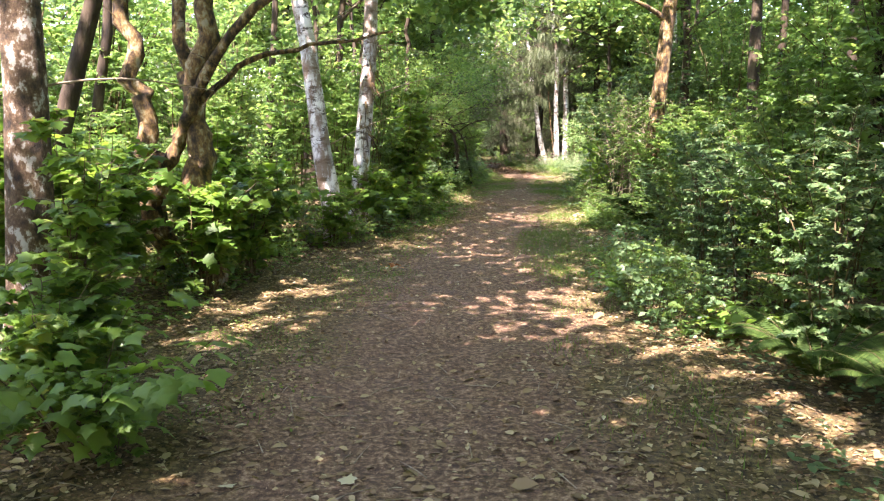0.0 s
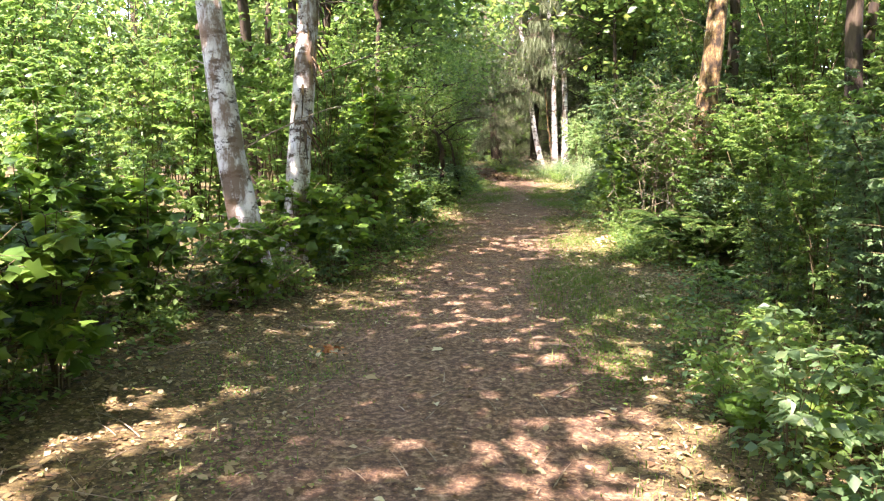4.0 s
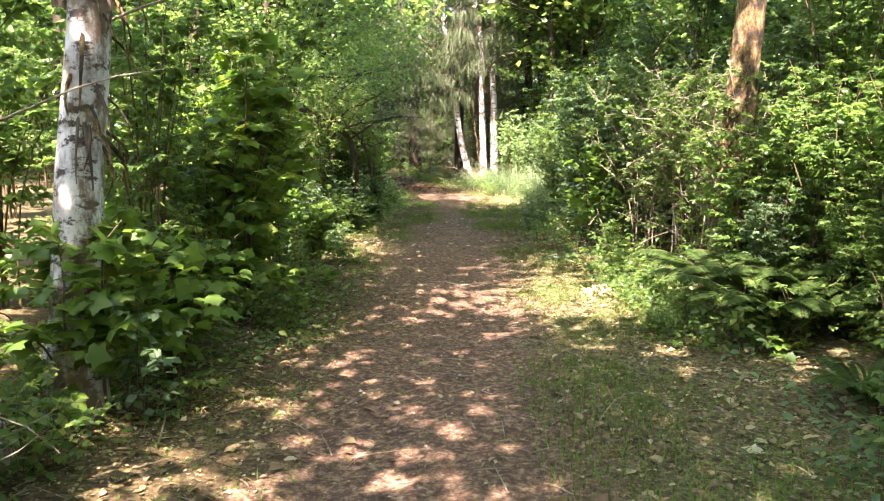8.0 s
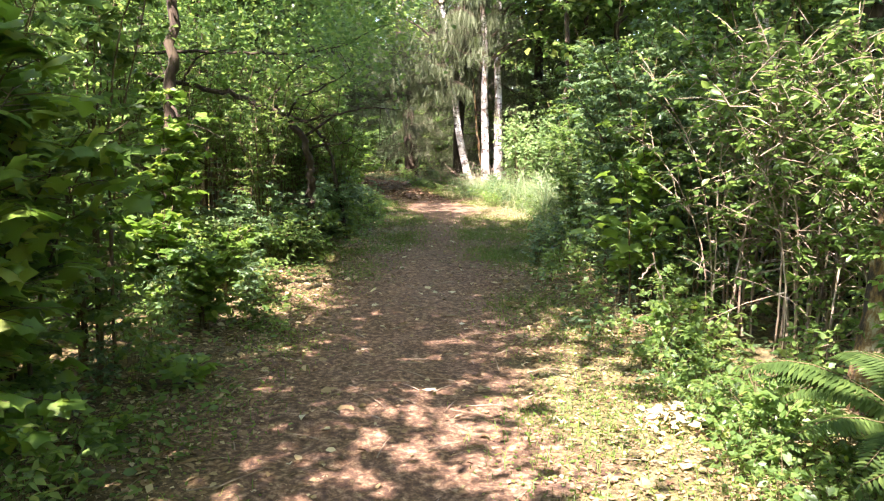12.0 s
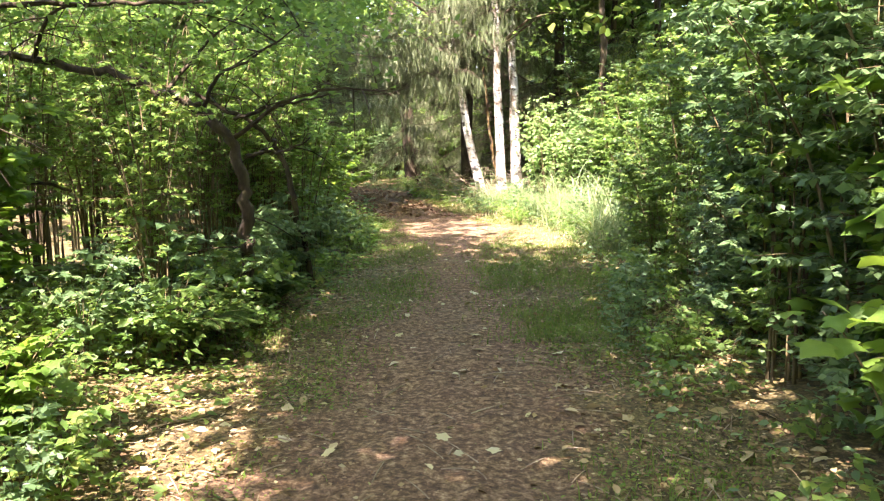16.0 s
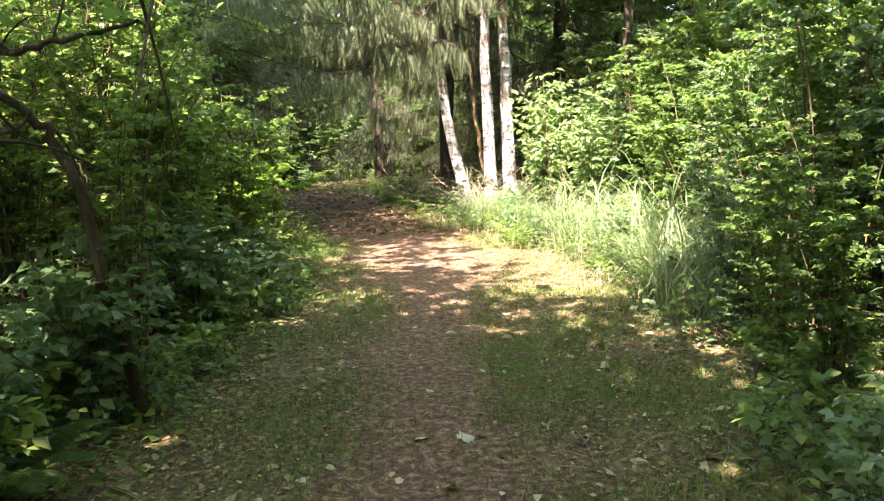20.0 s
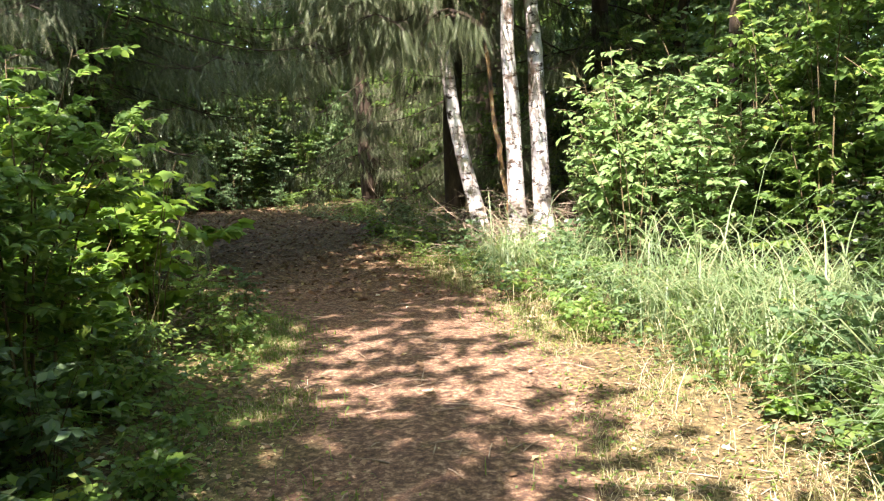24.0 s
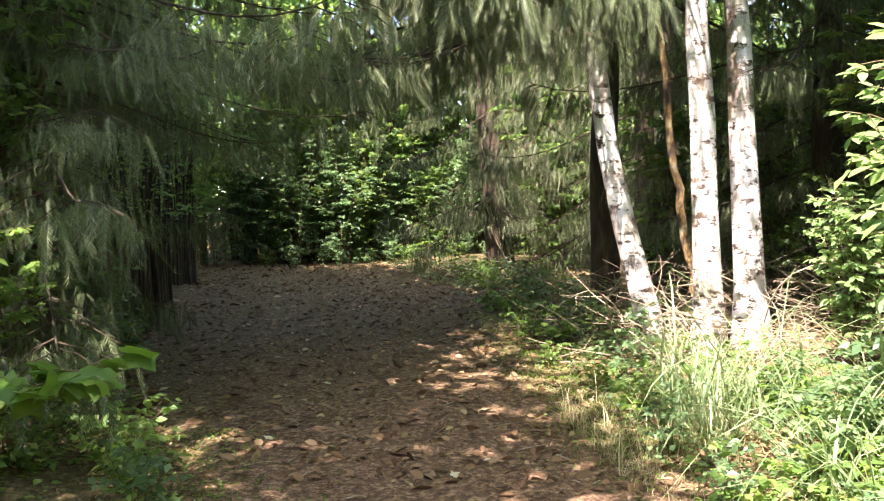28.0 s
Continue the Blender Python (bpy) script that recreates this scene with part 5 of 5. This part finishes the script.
    T = np.stack([np.cos(a), np.sin(a), r.normal(0, 0.1, n)], -1)
    N = np.array((0, 0, 1.0)) + r.normal(0, 0.2, (n, 3))
    tagged(new("needle_litter", mesh("needle_litter", *cloud(P, T, N, r.uniform(0.025, 0.07, n), NARROW), NEEDLE_LITTER)), "reddish-brown fallen needles under the spruces", "needle litter", kind="stuff")
    for n, mat, lab in ((9000, LITTER, "dark brown leaves strewn under the spruces"), (1500, OLD_LEAVES, "pale curled leaves on the shaded bend of the trail")):
        y = r.uniform(35, 52.5, n)
        x = (left(y) + right(y)) / 2 + ((right(y) - left(y)) / 2 + 0.8) * r.uniform(-1, 1, n)
        P = np.column_stack([x, y, height(x, y) + r.uniform(0.006, 0.025, n)])
        a = r.uniform(0, 2 * np.pi, n)
        T = np.stack([np.cos(a), np.sin(a), r.normal(0, 0.3, n)], -1)
        N = np.array((0, 0, 1.0)) + r.normal(0, 0.4, (n, 3))
        tagged(new("leaf_litter", mesh("leaf_litter", *cloud(P, T, N, 0.03 + r.gamma(2.0, 0.02, n), OVAL), mat)), lab, "leaf litter", kind="stuff")
    tw = []
    for i in range(1500):
        yy = r.uniform(2, 48)
        xx = (left(yy) + right(yy)) / 2 + (right(yy) - left(yy)) * r.uniform(-0.6, 0.6)
        aa, L = r.uniform(0, np.pi), r.uniform(0.06, 0.3)
        b = np.array((xx + np.cos(aa) * L, yy + np.sin(aa) * L, 0))
        b[2] = lay(b[0], b[1]) + 0.012
        tw.append(tube(bent((xx, yy, lay(xx, yy) + 0.008), b, 4, (0, 0, 0.006), r), (0.004, 0.004, 0.003, 0.002), 4))
    tagged(new("twig_litter", mesh("twig_litter", *gather(tw), DEAD)), "small dry twigs on the trail", "twigs", kind="stuff")


litter()


# ---- dead wood ----
def stick_mesh(seed, ln, rad):
    r = np.random.default_rng(seed)
    a = tube(bent((0, 0, 0), (ln, 0, 0), 8, (0, r.normal(0, 0.12) * ln, r.normal(0, 0.06) * ln), r), np.linspace(rad, rad * 0.35, 8), 6)
    b = tube(bent((ln * 0.5, 0, 0), (ln * 0.85, 0.2 * ln, 0.08 * ln), 5, (0, 0, 0), r), np.linspace(rad * 0.5, rad * 0.2, 5), 5)
    return mesh("stick", *gather([a, b]), DEAD)


STICKS = [stick_mesh(i, 1.0, 0.0065) for i in range(5)]


def brush_pile(x0, y0, w, n, seed, label):
    r = np.random.default_rng(seed)
    root = thing("brush_pile", label, "brush pile", at=(x0, y0, lay(x0, y0)))
    for i in range(n):
        s = r.uniform(0.35, 1.25) * min(1.0, w)
        ob = part("stick", STICKS[i % 5], root)
        ob.matrix_basis = pose(r.normal(0, 0.4) * w, r.normal(0, 0.3) * w, abs(r.normal(0.12, 0.22)), r.uniform(0, 360), r.uniform(-35, 8), r.uniform(0, 360)) @ Matrix.Diagonal((s, s, s, 1))
    return root


brush_pile(0.9, 38.1, 1.2, 110, 111, "heap of pale dry branches below the birches")
brush_pile(2.2, 37.6, 1.0, 70, 112, "tangle of dry branches beside the bushes")
brush_pile(-1.2, 47.5, 1.6, 40, 113, "dead branches under the dark spruce")
brush_pile(0.4, 40.3, 1.5, 90, 115, "tangle of dead branches in the dark behind the birches")
brush_pile(1.9, 39.6, 1.4, 70, 116, "tangle of dead branches in the dark behind the birches")
brush_pile(-2.75, 12.0, 0.8, 34, 114, "fallen dry branches at the birches' feet")
for i, (x, y, a, s) in enumerate([(-0.79, 13.83, 178, 0.42), (-1.63, 13.2, 112, 0.9), (0.67, 25.79, -86, 0.5), (0.84, 25.38, -4, 0.45), (-0.29, 25.28, -30, 0.25), (-1.6, 11.6, 10, 0.6), (-1.2, 11.2, 60, 0.4), (1.55, 18.1, 70, 0.8), (0.55, 25.1, 120, 0.35), (0.85, 24.6, 5, 0.5), (0.3, 24.9, 80, 0.4), (-1.7, 9.0, 150, 0.8), (-1.3, 8.2, 165, 0.6), (0.7, 13.4, 20, 0.6), (1.2, 13.3, 160, 0.5), (-1.35, 22.0, 30, 0.5), (1.3, 22.6, 100, 0.4)]):
    ob = new("fallen_stick", STICKS[i % 5])
    ob.matrix_basis = pose(x, y, lay(x, y) + 0.012, 90, 0, a) @ Matrix.Diagonal((s, s, s, 1))
    tagged(ob, "dry broken stick lying on the trail", "stick", "fallen sticks")
limbed("dead_sapling", "pale dead sapling leaning at the thicket's edge", 1.9, 18.8, DEAD, LIGHT, [([(0, 0, -0.05), (-0.12, 0.1, 0.35), (-0.22, 0.2, 0.75)], 0.014, 0.006), ([(-0.2, 0.18, 0.68), (-0.32, 0.15, 0.55)], 0.008, 0.004)], [(-0.2, 0.2, 0.72, 0.1)], category="sapling", seed=104, size=0.05, spread=4)
limbed("thin_trunk", "thin reddish leaning trunk between the birches", 0.85, 38.75, MOSSY, GREEN, [([(0.2, 0, -0.1), (0.0, 0, 0.8), (-0.15, 0, 1.8), (-0.3, 0, 3.5)], 0.05, 0.03)], [(-0.3, 0, 4.2, 0.5)], seed=103)


def leaf_heap(x, y, w, h, n, mat, label, seed):
    """A low heap of dry leaves."""
    r = np.random.default_rng(seed)
    d = np.abs(r.normal(0, 0.45, n))
    a = r.uniform(0, 2 * np.pi, n)
    P = np.column_stack([w * d * np.cos(a), w * d * np.sin(a), h * np.exp(-3 * d * d) * r.uniform(0.3, 1.0, n) + 0.01])
    b = r.uniform(0, 2 * np.pi, n)
    T = np.stack([np.cos(b), np.sin(b), r.normal(0, 0.35, n)], -1)
    N = np.array((0, 0, 1.0)) + r.normal(0, 0.5, (n, 3))
    ob = tagged(new("leaf_heap", mesh("leaf_heap", *cloud(P, T, N, r.uniform(0.03, 0.075, n), OVAL), mat)), label, "leaf heap")
    ob.location = (x, y, lay(x, y))
    return ob


# Pale leaf colour stands in for sunlight on an ordinary litter mound.
leaf_heap(1.5, 17.45, 0.3, 0.09, 260, PALE_LEAF, "low heap of dry leaves, the sun on them put into their pale colour", 121)
leaf_heap(-1.15, 10.9, 0.16, 0.04, 26, ORANGE_LEAF, "small heap of orange-brown fallen leaves", 122)
leaf_heap(-2.1, 23.2, 0.1, 0.05, 14, ORANGE_LEAF, "small cluster of reddish fallen leaves", 123)
leaf_heap(0.75, 20.6, 0.25, 0.04, 50, OLD_LEAVES, "thin heap of curled yellowed leaves", 124)


# ---- single fallen leaves ----
def leaf_mesh(seed, shape, mat):
    tv, tf = shape
    r = np.random.default_rng(seed)
    v = tv.copy().astype(float)
    v[:, 2] += 0.35 * v[:, 0] ** 2 + r.normal(0, 0.03, len(v)) + 0.04
    return mesh("fallen_leaf", v, tf, mat)


FALLEN = [leaf_mesh(1, MAPLE, PALE_LEAF), leaf_mesh(2, OVAL, PALE_LEAF), leaf_mesh(3, MAPLE, LITTER), leaf_mesh(4, OVAL, LITTER)]
lr = np.random.default_rng(9)
for i in range(240):
    y = lr.uniform(3, 40)
    x = (left(y) + right(y)) / 2 + (right(y) - left(y)) * lr.normal(0, 0.24)
    ob = new("fallen_leaf", FALLEN[i % 4])
    s = lr.uniform(0.035, 0.085)
    ob.matrix_basis = pose(x, y, lay(x, y) + 0.012, lr.normal(0, 12), lr.normal(0, 12), lr.uniform(0, 360)) @ Matrix.Diagonal((s, s, s, 1))
    tagged(ob, ("pale yellowish fallen leaf on the trail", "dry brown fallen leaf on the trail")[i % 4 // 2], "leaf", "fallen leaves")
for x, y, s, k in ((0.87, 5.22, 0.07, 1), (-0.05, 4.52, 0.1, 0), (-0.84, 5.13, 0.09, 1), (1.64, 4.96, 0.06, 1), (1.22, 5.62, 0.05, 1), (0.08, 25.74, 0.11, 0), (-0.58, 25.43, 0.08, 1), (0.0, 25.22, 0.1, 0), (0.0, 28.0, 0.09, 1), (-0.28, 10.9, 0.09, 0),
                   (1.52, 13.27, 0.08, 1), (1.5, 13.12, 0.1, 0), (-0.65, 17.35, 0.09, 1), (1.24, 20.29, 0.1, 0), (0.06, 23.79, 0.09, 0), (-0.48, 23.07, 0.09, 1), (0.67, 23.17, 0.09, 0), (-1.15, 10.89, 0.1, 0), (-1.08, 10.92, 0.09, 1), (-1.2, 10.83, 0.09, 1), (-1.02, 10.85, 0.09, 2)):
    ob = new("fallen_leaf", FALLEN[k])
    ob.matrix_basis = pose(x, y, lay(x, y) + 0.014, lr.normal(0, 10), lr.normal(0, 10), lr.uniform(0, 360)) @ Matrix.Diagonal((s, s, s, 1))
    tagged(ob, "large pale yellow fallen leaf on the trail", "leaf", "fallen leaves")
